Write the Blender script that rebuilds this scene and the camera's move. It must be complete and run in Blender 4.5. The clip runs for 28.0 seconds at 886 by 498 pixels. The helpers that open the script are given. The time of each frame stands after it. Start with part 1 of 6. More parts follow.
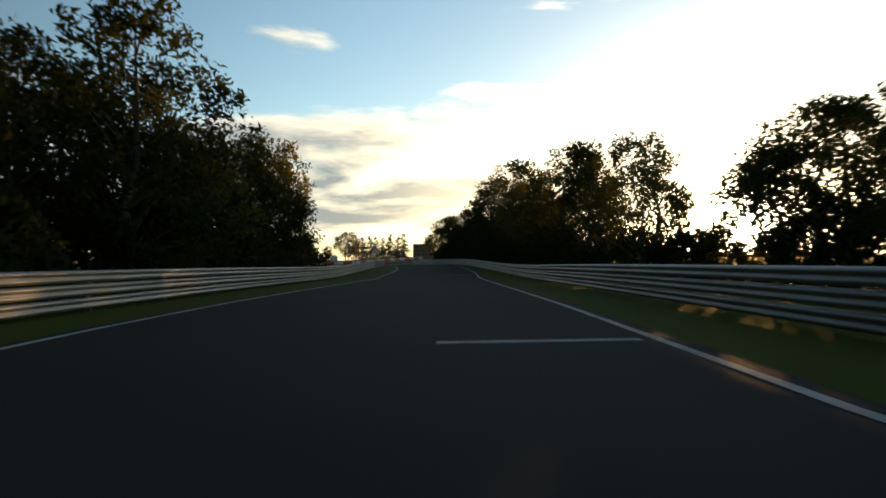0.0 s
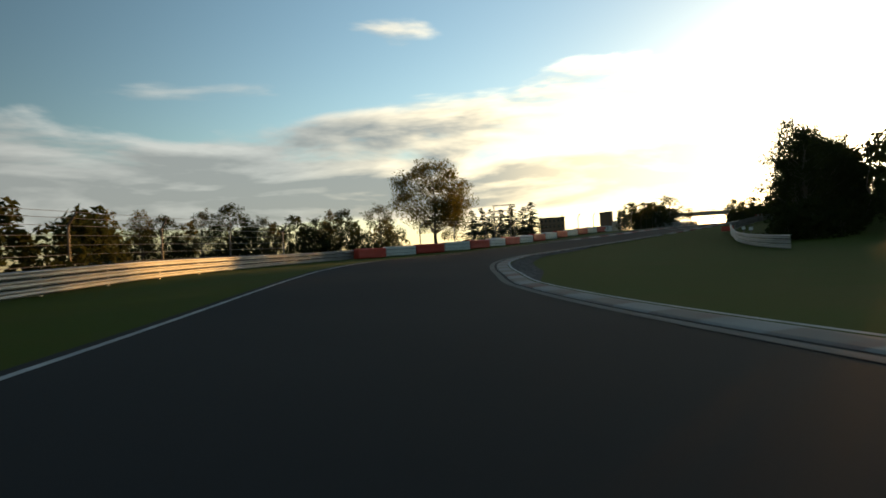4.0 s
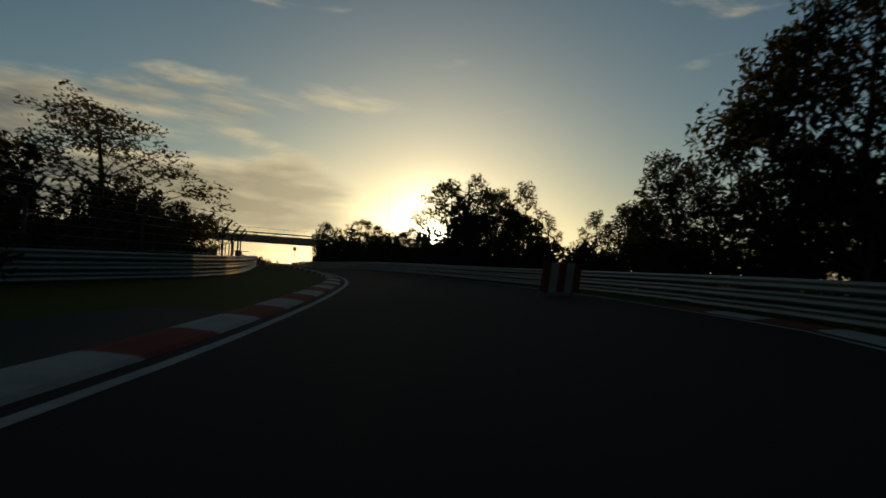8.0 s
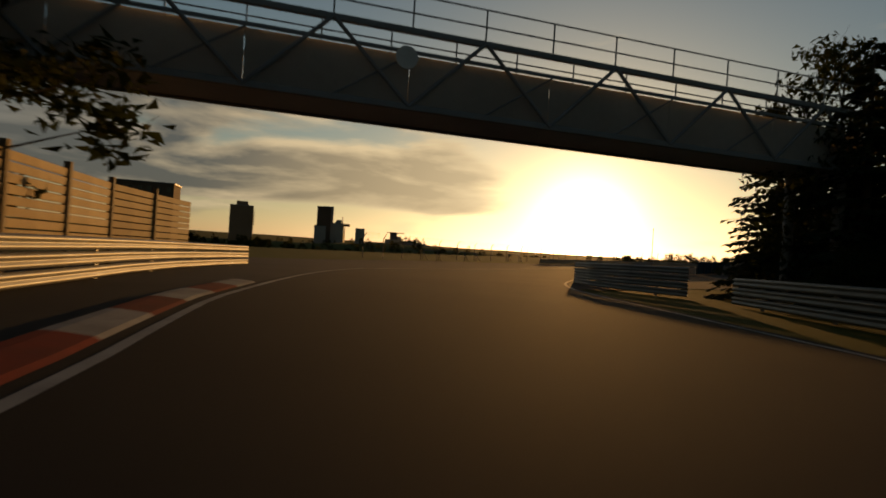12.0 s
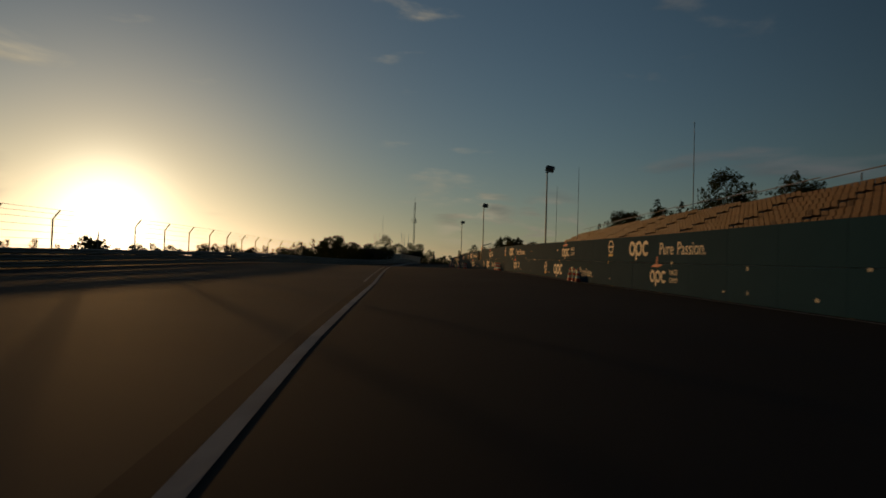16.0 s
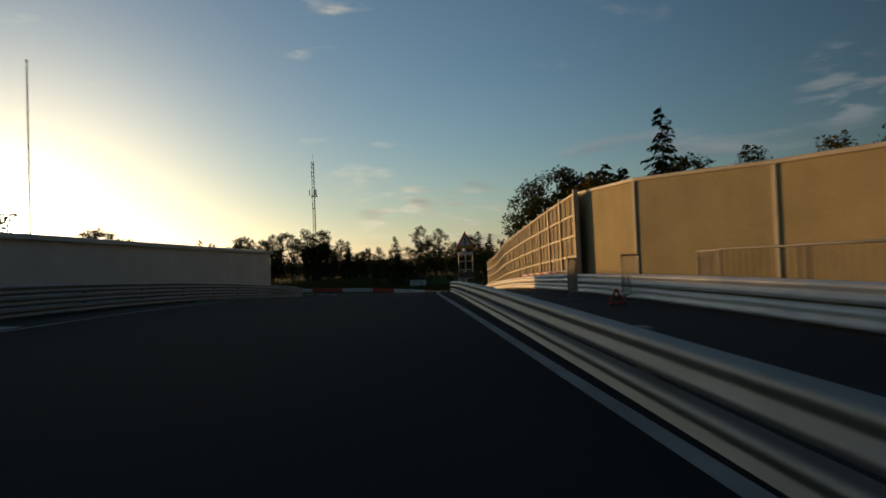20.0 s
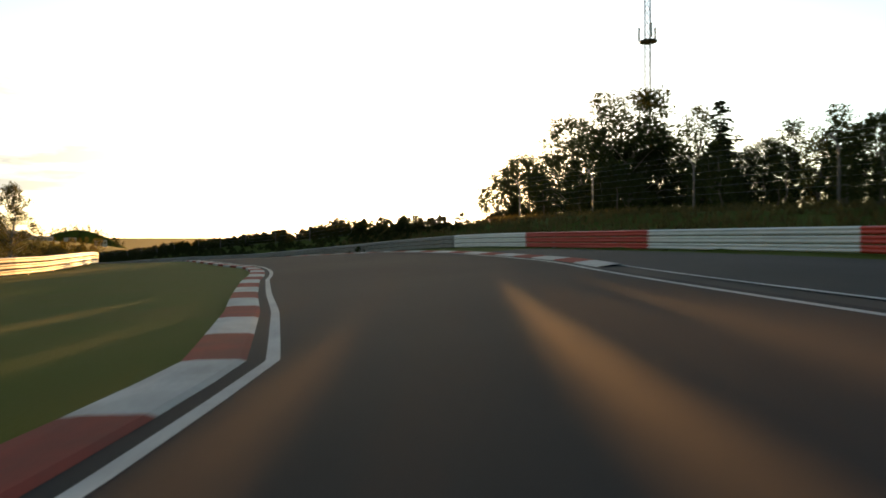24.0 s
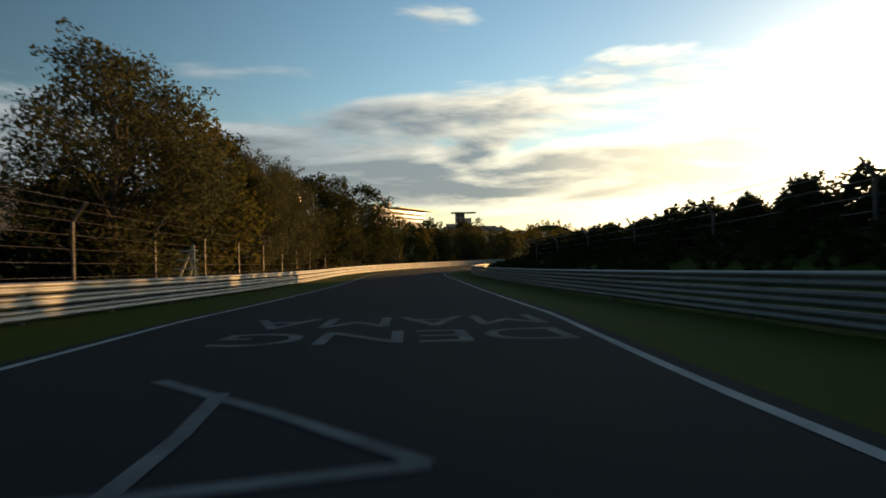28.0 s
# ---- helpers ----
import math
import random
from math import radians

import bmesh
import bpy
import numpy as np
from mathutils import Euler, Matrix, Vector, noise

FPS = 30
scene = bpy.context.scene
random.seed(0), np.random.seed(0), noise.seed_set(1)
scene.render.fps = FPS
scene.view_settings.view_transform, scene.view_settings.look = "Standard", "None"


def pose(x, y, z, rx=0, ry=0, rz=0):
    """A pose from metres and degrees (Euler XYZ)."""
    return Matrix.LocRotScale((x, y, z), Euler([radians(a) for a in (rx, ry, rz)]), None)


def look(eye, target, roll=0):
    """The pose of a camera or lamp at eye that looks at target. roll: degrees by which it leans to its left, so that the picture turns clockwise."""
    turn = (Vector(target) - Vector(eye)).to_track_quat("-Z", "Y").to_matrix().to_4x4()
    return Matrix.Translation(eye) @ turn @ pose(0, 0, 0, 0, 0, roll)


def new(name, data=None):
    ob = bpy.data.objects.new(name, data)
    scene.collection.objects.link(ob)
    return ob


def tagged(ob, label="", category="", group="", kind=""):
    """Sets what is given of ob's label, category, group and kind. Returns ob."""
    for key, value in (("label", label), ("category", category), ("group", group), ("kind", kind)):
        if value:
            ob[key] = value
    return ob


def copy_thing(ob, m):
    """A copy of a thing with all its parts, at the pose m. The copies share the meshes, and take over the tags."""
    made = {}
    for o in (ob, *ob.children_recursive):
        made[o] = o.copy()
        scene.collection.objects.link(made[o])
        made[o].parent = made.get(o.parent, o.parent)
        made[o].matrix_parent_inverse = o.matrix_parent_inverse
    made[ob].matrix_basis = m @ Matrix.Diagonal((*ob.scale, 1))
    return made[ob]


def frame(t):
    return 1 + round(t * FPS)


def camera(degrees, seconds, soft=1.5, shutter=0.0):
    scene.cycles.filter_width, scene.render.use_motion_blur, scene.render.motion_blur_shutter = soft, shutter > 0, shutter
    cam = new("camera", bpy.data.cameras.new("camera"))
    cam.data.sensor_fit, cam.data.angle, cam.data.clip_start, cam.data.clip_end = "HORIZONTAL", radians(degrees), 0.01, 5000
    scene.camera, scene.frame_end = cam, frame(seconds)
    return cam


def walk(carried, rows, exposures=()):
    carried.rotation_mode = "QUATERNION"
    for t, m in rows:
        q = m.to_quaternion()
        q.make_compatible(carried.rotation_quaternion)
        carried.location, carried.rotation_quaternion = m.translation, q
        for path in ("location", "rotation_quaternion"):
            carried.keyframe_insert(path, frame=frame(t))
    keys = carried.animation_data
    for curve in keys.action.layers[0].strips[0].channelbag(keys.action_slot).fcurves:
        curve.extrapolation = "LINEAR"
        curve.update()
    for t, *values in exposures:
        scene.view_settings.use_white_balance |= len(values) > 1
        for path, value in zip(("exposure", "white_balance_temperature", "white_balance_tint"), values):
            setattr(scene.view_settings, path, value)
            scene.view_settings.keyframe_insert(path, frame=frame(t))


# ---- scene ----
cam = camera(72.0, 28.0, 1.7, 0.12)
# seconds, place, turn
PATH = [
    (0.0, 0.00, 0.00, 1.05, 91.78, 0.58, 0.02),
    (0.5, -0.97, 19.46, 1.24, 91.45, 0.29, 0.39),
    (1.0, -1.71, 38.69, 1.32, 91.22, -0.07, 0.79),
    (1.5, -2.70, 57.54, 1.55, 91.16, -0.44, 2.59),
    (2.0, -4.99, 75.83, 2.08, 91.17, -0.43, 5.84),
    (2.5, -7.95, 93.46, 2.55, 91.75, 0.88, 9.72),
    (3.0, -11.79, 110.19, 2.68, 91.46, 2.13, 11.95),
    (3.5, -15.52, 126.15, 2.56, 90.82, 2.98, 11.59),
    (4.0, -18.92, 141.35, 2.37, 90.55, 3.31, 10.40),
    (4.5, -21.52, 155.96, 2.37, 90.90, 2.86, 6.20),
    (5.0, -22.66, 170.15, 2.66, 91.52, 1.29, -1.42),
    (5.5, -21.46, 183.95, 2.87, 91.73, -1.21, -10.57),
    (6.0, -18.29, 197.27, 3.14, 92.83, -2.89, -18.42),
    (6.5, -13.48, 210.03, 3.64, 93.62, -2.97, -25.49),
    (7.0, -7.21, 222.22, 4.34, 93.94, -2.41, -29.98),
    (7.5, -0.58, 234.36, 5.22, 93.56, -2.57, -31.31),
    (8.0, 5.49, 247.04, 5.87, 92.60, -2.64, -28.07),
    (8.5, 11.40, 260.11, 6.27, 91.82, -2.70, -22.58),
    (9.0, 16.05, 274.07, 6.54, 91.73, -2.37, -16.49),
    (9.5, 18.62, 288.88, 6.83, 91.56, -1.72, -11.64),
    (10.0, 20.61, 303.88, 7.12, 91.42, -1.56, -8.46),
    (10.5, 21.83, 318.66, 7.28, 91.02, -1.54, -7.07),
    (11.0, 22.91, 332.80, 7.32, 90.52, -1.68, -7.53),
    (11.5, 23.92, 346.44, 7.47, 90.07, -2.36, -8.99),
    (12.0, 25.92, 360.17, 7.57, 90.29, -3.72, -14.09),
    (12.5, 29.80, 374.22, 7.52, 90.73, -4.02, -21.38),
    (13.0, 35.16, 388.65, 7.36, 90.85, -3.42, -28.11),
    (13.5, 43.23, 402.60, 7.22, 90.92, -2.56, -33.37),
    (14.0, 52.21, 416.78, 7.17, 90.86, -1.52, -34.03),
    (14.5, 61.71, 431.33, 7.19, 90.98, -0.70, -37.17),
    (15.0, 72.85, 445.32, 7.29, 91.25, -0.52, -44.09),
    (15.5, 86.19, 457.87, 7.56, 91.61, -1.04, -54.04),
    (16.0, 100.87, 469.40, 7.95, 91.96, -1.83, -55.98),
    (16.5, 116.09, 480.57, 8.29, 92.11, -2.02, -56.93),
    (17.0, 131.49, 491.63, 8.69, 92.10, -2.20, -57.53),
    (17.5, 147.04, 502.51, 9.08, 92.31, -2.53, -58.17),
    (18.0, 162.65, 513.37, 9.23, 92.34, -2.49, -58.72),
    (18.5, 178.44, 524.10, 9.29, 92.22, -1.25, -59.57),
    (19.0, 194.95, 533.91, 9.58, 92.10, 0.55, -60.70),
    (19.5, 211.33, 543.95, 10.02, 91.81, 1.78, -61.65),
    (20.0, 227.62, 553.90, 10.42, 91.32, 2.17, -62.83),
    (20.5, 243.88, 563.30, 10.35, 90.10, 2.44, -63.52),
    (21.0, 259.95, 571.95, 9.74, 88.82, 2.99, -64.12),
    (21.5, 275.42, 580.18, 8.79, 87.97, 3.96, -64.24),
    (22.0, 290.01, 588.13, 7.69, 87.62, 4.89, -62.26),
    (22.5, 303.13, 596.66, 6.55, 87.57, 4.89, -55.29),
    (23.0, 315.38, 604.87, 5.50, 87.52, 3.41, -47.77),
    (23.5, 325.15, 615.05, 4.74, 88.49, 1.89, -37.64),
    (24.0, 332.27, 626.96, 4.33, 89.54, 0.21, -27.56),
    (24.5, 336.92, 640.11, 4.32, 90.91, -1.55, -19.65),
    (25.0, 341.69, 653.33, 4.46, 91.11, -2.45, -11.94),
    (25.5, 343.97, 667.46, 4.50, 90.71, -3.02, -5.00),
    (26.0, 344.15, 682.18, 4.25, 90.09, -2.59, 1.60),
    (26.5, 342.61, 697.24, 3.72, 89.42, -1.57, 7.66),
    (27.0, 339.56, 712.45, 3.10, 89.45, -0.53, 12.55),
    (27.5, 335.01, 727.65, 2.60, 89.45, 0.09, 14.12),
    (28.0, 330.34, 743.15, 2.03, 89.50, 0.89, 13.56),
]
# seconds, stops, white balance
EXPO = [(0, 1.45, 6880, 3), (2, 1, 6530, 2), (4.5, 1.4, 7030, 3), (5.4, 1, 7080, 3), (6.4, 0.25, 6960, 1), (7.5, -0.75, 6730, -1), (8.2, -0.75, 6640, -3), (9, -0.7, 6610, -4), (10, -0.9, 6580, -5),
        (11, -0.9, 6230, -4), (12, -0.6, 7750, 7), (12.5, -1.2, 7210, 6), (13, -1.75, 6920, 6), (13.5, -1.8, 6790, 6), (15.5, -1.35, 6430, 5), (16.5, -1.2, 6190, 5), (17, -0.8, 6070, 4), (18.4, -0.6, 5820, 4), (19.5, -0.35, 5850, 4), (20.5, 0.1, 6250, 4),
        (21.6, 0.8, 6710, 6), (22.5, 2.4, 7830, 10), (23.4, 2.35, 7850, 10), (24, 2.3, 7760, 10), (24.6, 0.5, 6380, 4), (25, 0.35, 6090, 3), (26, 0.0, 5780, -2), (27, 0.7, 5900, 0), (28, 1.05, 6200, 2)]
walk(cam, [(r[0], pose(*r[1:])) for r in PATH], EXPO)

# ---- sky and sun ----
SUN_AZ, SUN_EL = radians(27.0), radians(3.5)
SUN_DIR = Vector((math.sin(SUN_AZ) * math.cos(SUN_EL), math.cos(SUN_AZ) * math.cos(SUN_EL), math.sin(SUN_EL)))
SKY, SUN_POWER = 0.15, 3.4
world = bpy.data.worlds.new("evening_sky")
scene.world = world
world.use_nodes = True
nt = world.node_tree
bg = nt.nodes["Background"]
bg.inputs[1].default_value = SKY
sky = nt.nodes.new("ShaderNodeTexSky")
sky.sky_type, sky.sun_disc = "NISHITA", False
sky.sun_elevation, sky.sun_rotation = SUN_EL, SUN_AZ
sky.air_density, sky.dust_density, sky.ozone_density = 0.95, 0.5, 1.9


def node(kind, **sets):
    n = nt.nodes.new("ShaderNode" + kind)
    for key, value in sets.items():
        n.inputs[int(key[1:])].default_value = value
    return n


def math_node(op, a, b=0.0, clamp=False):
    n = nt.nodes.new("ShaderNodeMath")
    n.operation, n.use_clamp = op, clamp
    for i, v in ((0, a), (1, b)):
        if hasattr(v, "links"):
            nt.links.new(v, n.inputs[i])
        else:
            n.inputs[i].default_value = v
    return n.outputs[0]


def ramp_node(value, a, b, c=0.0, d=1.0):
    n = nt.nodes.new("ShaderNodeMapRange")
    n.interpolation_type = "SMOOTHSTEP"
    for i, v in ((1, a), (2, b), (3, c), (4, d)):
        n.inputs[i].default_value = v
    nt.links.new(value, n.inputs[0])
    return n.outputs[0]


where = nt.nodes.new("ShaderNodeTexCoord").outputs["Generated"]
split = nt.nodes.new("ShaderNodeSeparateXYZ")
nt.links.new(where, split.inputs[0])


def toward(d):
    n = nt.nodes.new("ShaderNodeVectorMath")
    n.operation = "DOT_PRODUCT"
    nt.links.new(where, n.inputs[0])
    n.inputs[1].default_value = d
    return math_node("MAXIMUM", n.outputs["Value"], 0.0)


# broken evening cloud low in the west, laid out by compass bearing and elevation
bearing = math_node("ARCTAN2", split.outputs["X"], split.outputs["Y"])
height = split.outputs["Z"]


def cloud_noise(turn, lift, scale, detail):
    """Cloud density, seen a little way round and up from each direction."""
    flat = nt.nodes.new("ShaderNodeCombineXYZ")
    nt.links.new(math_node("MULTIPLY", math_node("ADD", bearing, turn), 3.4), flat.inputs[0])
    nt.links.new(math_node("MULTIPLY", math_node("ADD", height, lift), 15.0), flat.inputs[1])
    flat.inputs[2].default_value = 2.3
    n = node("TexNoise")
    for key, value in (("Scale", scale), ("Detail", detail), ("Roughness", 0.52), ("Distortion", 0.25)):
        n.inputs[key].default_value = value
    nt.links.new(flat.outputs[0], n.inputs["Vector"])
    return n.outputs["Fac"]


dense = cloud_noise(0.0, 0.0, 1.05, 7.0)
beside = cloud_noise(0.02, 0.012, 1.05, 5.0)
top_edge = math_node("SUBTRACT", ramp_node(bearing, radians(-36), radians(-6), 0.21, 0.27), ramp_node(bearing, radians(6), radians(26), 0.0, 0.15))
above = math_node("SUBTRACT", top_edge, height)
sides = math_node("MULTIPLY", ramp_node(bearing, radians(27), radians(12)), ramp_node(bearing, radians(-110), radians(-60)))
band = math_node("MULTIPLY", ramp_node(above, -0.02, 0.05), ramp_node(height, 0.045, 0.075))
band = math_node("ADD", math_node("MULTIPLY", band, 0.25), math_node("MULTIPLY", math_node("MULTIPLY", ramp_node(height, 0.17, 0.11), ramp_node(height, 0.05, 0.07)), 0.16))
cover = math_node("ADD", dense, math_node("MULTIPLY", band, sides))
cloud = ramp_node(cover, 0.6, 0.8)
# low streaks near the skyline and two loose puffs away from the sun
streak = math_node("MULTIPLY", ramp_node(height, 0.02, 0.035), math_node("MULTIPLY", ramp_node(height, 0.1, 0.06), sides))
cloud = math_node("MAXIMUM", cloud, math_node("MULTIPLY", math_node("MULTIPLY", streak, ramp_node(dense, 0.44, 0.6)), 0.7))
fine_puffs = cloud_noise(0.3, 0.0, 3.2, 6.0)
for az_, el_, wide in ((59.0, 4.6, 4.5), (66.0, 4.2, 4.0), (97.0, 12.5, 4.2)):
    d = Vector((math.sin(radians(az_)) * math.cos(radians(el_)), math.cos(radians(az_)) * math.cos(radians(el_)), math.sin(radians(el_))))
    spot_ = ramp_node(toward(d), math.cos(radians(wide)), math.cos(radians(wide * 0.3)))
    cloud = math_node("MAXIMUM", cloud, math_node("MULTIPLY", math_node("MULTIPLY", ramp_node(fine_puffs, 0.45, 0.6), spot_), 0.7))
near = toward(SUN_DIR)
relief = math_node("MULTIPLY", math_node("SUBTRACT", dense, beside), 5.0)
lit = math_node("ADD", ramp_node(cover, 0.92, 0.64, 0.1, 0.75), relief, True)
core, rim, shade = (nt.nodes.new("ShaderNodeMix") for _ in range(3))
for n, a, b, f in ((core, (0.86, 0.9, 0.95, 1), (4.2, 3.3, 2.2, 1), ramp_node(near, 0.8, 0.985)), (rim, (1.7, 1.72, 1.75, 1), (7.5, 6.0, 4.0, 1), ramp_node(near, 0.6, 0.98))):
    n.data_type = "RGBA"
    n.inputs[6].default_value, n.inputs[7].default_value = a, b
    nt.links.new(f, n.inputs[0])
shade.data_type = "RGBA"
nt.links.new(lit, shade.inputs[0])
nt.links.new(core.outputs[2], shade.inputs[6])
nt.links.new(rim.outputs[2], shade.inputs[7])
# haze pales the sky towards the skyline; the side away from the sun is deeper
pale = nt.nodes.new("ShaderNodeHueSaturation")
nt.links.new(ramp_node(height, 0.0, 0.2, 0.72, 1.0), pale.inputs["Saturation"])
nt.links.new(ramp_node(near, 0.05, 0.86, 0.42, 1.0), pale.inputs["Value"])
nt.links.new(sky.outputs[0], pale.inputs["Color"])
mixed = nt.nodes.new("ShaderNodeMix")
mixed.data_type = "RGBA"
nt.links.new(math_node("MULTIPLY", cloud, 0.9), mixed.inputs[0])
nt.links.new(pale.outputs[0], mixed.inputs[6])
nt.links.new(shade.outputs[2], mixed.inputs[7])
# the glow of the low sun in the haze
glow = math_node("MULTIPLY", math_node("POWER", near, 9000.0), 900.0)
glow = math_node("ADD", glow, math_node("MULTIPLY", math_node("POWER", near, 420.0), 22.0))
glow = math_node("ADD", glow, math_node("MULTIPLY", math_node("POWER", near, 40.0), 3.0))
tint = nt.nodes.new("ShaderNodeVectorMath")
tint.operation = "SCALE"
tint.inputs[0].default_value = (1.0, 0.86, 0.62)
nt.links.new(glow, tint.inputs["Scale"])
total = nt.nodes.new("ShaderNodeVectorMath")
total.operation = "ADD"
nt.links.new(mixed.outputs[2], total.inputs[0])
nt.links.new(tint.outputs[0], total.inputs[1])
nt.links.new(total.outputs[0], bg.inputs[0])

sun_data = bpy.data.lights.new("sun", "SUN")
sun_data.energy, sun_data.angle, sun_data.color = SUN_POWER, radians(0.6), (1.0, 0.5, 0.16)
sun = new("sun", sun_data)
sun.matrix_world = look((0, 0, 200), Vector((0, 0, 200)) - SUN_DIR)

# ---- materials ----
def material(name, color, rough=0.8, second=None, scale=4.0, fine=60.0, bump=0.3, metal=0.0, mix=0.6, vary=0.0):
    """Two scales of variation between two colours, with a fine relief."""
    m = bpy.data.materials.new(name)
    m.use_nodes = True
    t = m.node_tree
    b = t.nodes["Principled BSDF"]
    b.inputs["Roughness"].default_value, b.inputs["Metallic"].default_value = rough, metal
    b.inputs["Specular IOR Level"].default_value = 0.5 if rough < 0.6 else (0.06 if rough > 0.88 else 0.2)
    co = t.nodes.new("ShaderNodeTexCoord")
    big, small = t.nodes.new("ShaderNodeTexNoise"), t.nodes.new("ShaderNodeTexNoise")
    for n, sc in ((big, scale), (small, fine)):
        n.inputs["Scale"].default_value = sc
        n.inputs["Detail"].default_value = 6
        t.links.new(co.outputs["Object"], n.inputs["Vector"])
    add = t.nodes.new("ShaderNodeMath")
    add.operation = "MULTIPLY_ADD"
    add.inputs[1].default_value = 0.45
    t.links.new(small.outputs["Fac"], add.inputs[0])
    t.links.new(big.outputs["Fac"], add.inputs[2])
    last = add.outputs[0]
    if vary:
        info = t.nodes.new("ShaderNodeObjectInfo")
        v = t.nodes.new("ShaderNodeMath")
        v.operation = "MULTIPLY_ADD"
        v.inputs[1].default_value = vary
        t.links.new(info.outputs["Random"], v.inputs[0])
        t.links.new(last, v.inputs[2])
        last = v.outputs[0]
    ramp = t.nodes.new("ShaderNodeMapRange")
    ramp.inputs["From Min"].default_value, ramp.inputs["From Max"].default_value = 0.72 - mix / 2, 0.72 + mix / 2
    t.links.new(last, ramp.inputs["Value"])
    mx = t.nodes.new("ShaderNodeMix")
    mx.data_type = "RGBA"
    mx.inputs[6].default_value, mx.inputs[7].default_value = (*color, 1), (*(second or [c * 0.7 for c in color]), 1)
    t.links.new(ramp.outputs[0], mx.inputs[0])
    t.links.new(mx.outputs[2], b.inputs["Base Color"])
    if bump:
        bp = t.nodes.new("ShaderNodeBump")
        bp.inputs["Strength"].default_value, bp.inputs["Distance"].default_value = bump, 0.02
        t.links.new(small.outputs["Fac"], bp.inputs["Height"])
        t.links.new(bp.outputs[0], b.inputs["Normal"])
    return m


ASPHALT = material("asphalt", (0.026, 0.026, 0.027), 0.95, (0.04, 0.039, 0.038), 0.15, 110, 0.2)
OLD_ASPHALT = material("old_asphalt", (0.045, 0.044, 0.042), 0.92, (0.068, 0.066, 0.062), 0.2, 110, 0.22)
GRASS = material("grass", (0.046, 0.074, 0.006), 0.97, (0.064, 0.07, 0.01), 0.35, 22, 1.0)
SANDY = material("bare_dirt", (0.13, 0.1, 0.07), 0.95, (0.085, 0.068, 0.05), 0.5, 18, 0.5)
PAINT = material("road_paint", (0.5, 0.5, 0.48), 0.9, (0.26, 0.26, 0.25), 1.2, 18, 0.2)
KERB_RED = material("kerb_red", (0.3, 0.05, 0.035), 0.9, (0.17, 0.05, 0.04), 1.5, 20, 0.3, vary=0.2)
KERB_WHITE = material("kerb_white", (0.5, 0.49, 0.47), 0.9, (0.3, 0.29, 0.27), 1.5, 20, 0.3, vary=0.2)
CONCRETE = material("concrete", (0.36, 0.34, 0.31), 0.9, (0.25, 0.24, 0.22), 0.6, 25, 0.4)
OLD_CONCRETE = material("old_concrete", (0.2, 0.19, 0.175), 0.9, (0.12, 0.115, 0.105), 0.8, 25, 0.4)
STEEL = material("galvanised_steel", (0.3, 0.3, 0.29), 0.58, (0.2, 0.2, 0.19), 1.0, 40, 0.08, 0.6, vary=0.25)
DARK_STEEL = material("dark_steel", (0.09, 0.09, 0.09), 0.55, (0.14, 0.12, 0.1), 2.0, 40, 0.1, 0.5)
TEAL_SIGN = material("sign_blue", (0.02, 0.06, 0.16), 0.45, (0.03, 0.07, 0.15), 2.0, 30, 0.05)
RED_PAINT = material("red_paint", (0.62, 0.045, 0.022), 0.5, (0.46, 0.045, 0.025), 1.5, 30, 0.1, vary=0.15)
WHITE_PAINT = material("white_paint", (0.8, 0.8, 0.78), 0.5, (0.6, 0.6, 0.58), 1.5, 30, 0.1, vary=0.15)
BARK = material("bark", (0.07, 0.055, 0.04), 0.95, (0.12, 0.1, 0.075), 3, 25, 0.9)
BIRCH = material("birch_bark", (0.45, 0.43, 0.4), 0.9, (0.1, 0.09, 0.08), 5, 25, 0.5)


def leaf_material(name, color, second, shine=0.35):
    m = material(name, color, 0.9, second, 0.5, 6, 0, vary=0.15)
    t = m.node_tree
    b, out = t.nodes["Principled BSDF"], t.nodes["Material Output"]
    thin, mix = t.nodes.new("ShaderNodeBsdfTranslucent"), t.nodes.new("ShaderNodeMixShader")
    mix.inputs[0].default_value = shine
    source = b.inputs["Base Color"].links[0].from_socket
    t.links.new(source, thin.inputs["Color"])
    t.links.new(b.outputs[0], mix.inputs[1])
    t.links.new(thin.outputs[0], mix.inputs[2])
    t.links.new(mix.outputs[0], out.inputs["Surface"])
    return m


LEAF = leaf_material("green_leaves", (0.024, 0.036, 0.01), (0.045, 0.048, 0.015))
LEAF_GOLD = leaf_material("turning_leaves", (0.13, 0.095, 0.022), (0.07, 0.072, 0.016), 0.5)
LEAF_PALE = leaf_material("willow_leaves", (0.075, 0.08, 0.036), (0.05, 0.052, 0.022), 0.5)
NEEDLE = leaf_material("needles", (0.02, 0.034, 0.016), (0.034, 0.045, 0.02), 0.15)


# ---- mesh helpers ----
def mesh_of(name, verts, faces, mats, index=None, smooth=False):
    me = bpy.data.meshes.new(name)
    me.from_pydata([tuple(v) for v in verts], [], [tuple(f) for f in faces])
    for m in mats if isinstance(mats, (list, tuple)) else [mats]:
        me.materials.append(m)
    if index is not None:
        me.polygons.foreach_set("material_index", np.asarray(index, dtype=np.int32))
    if smooth:
        me.polygons.foreach_set("use_smooth", np.ones(len(me.polygons), dtype=bool))
    me.update()
    return me


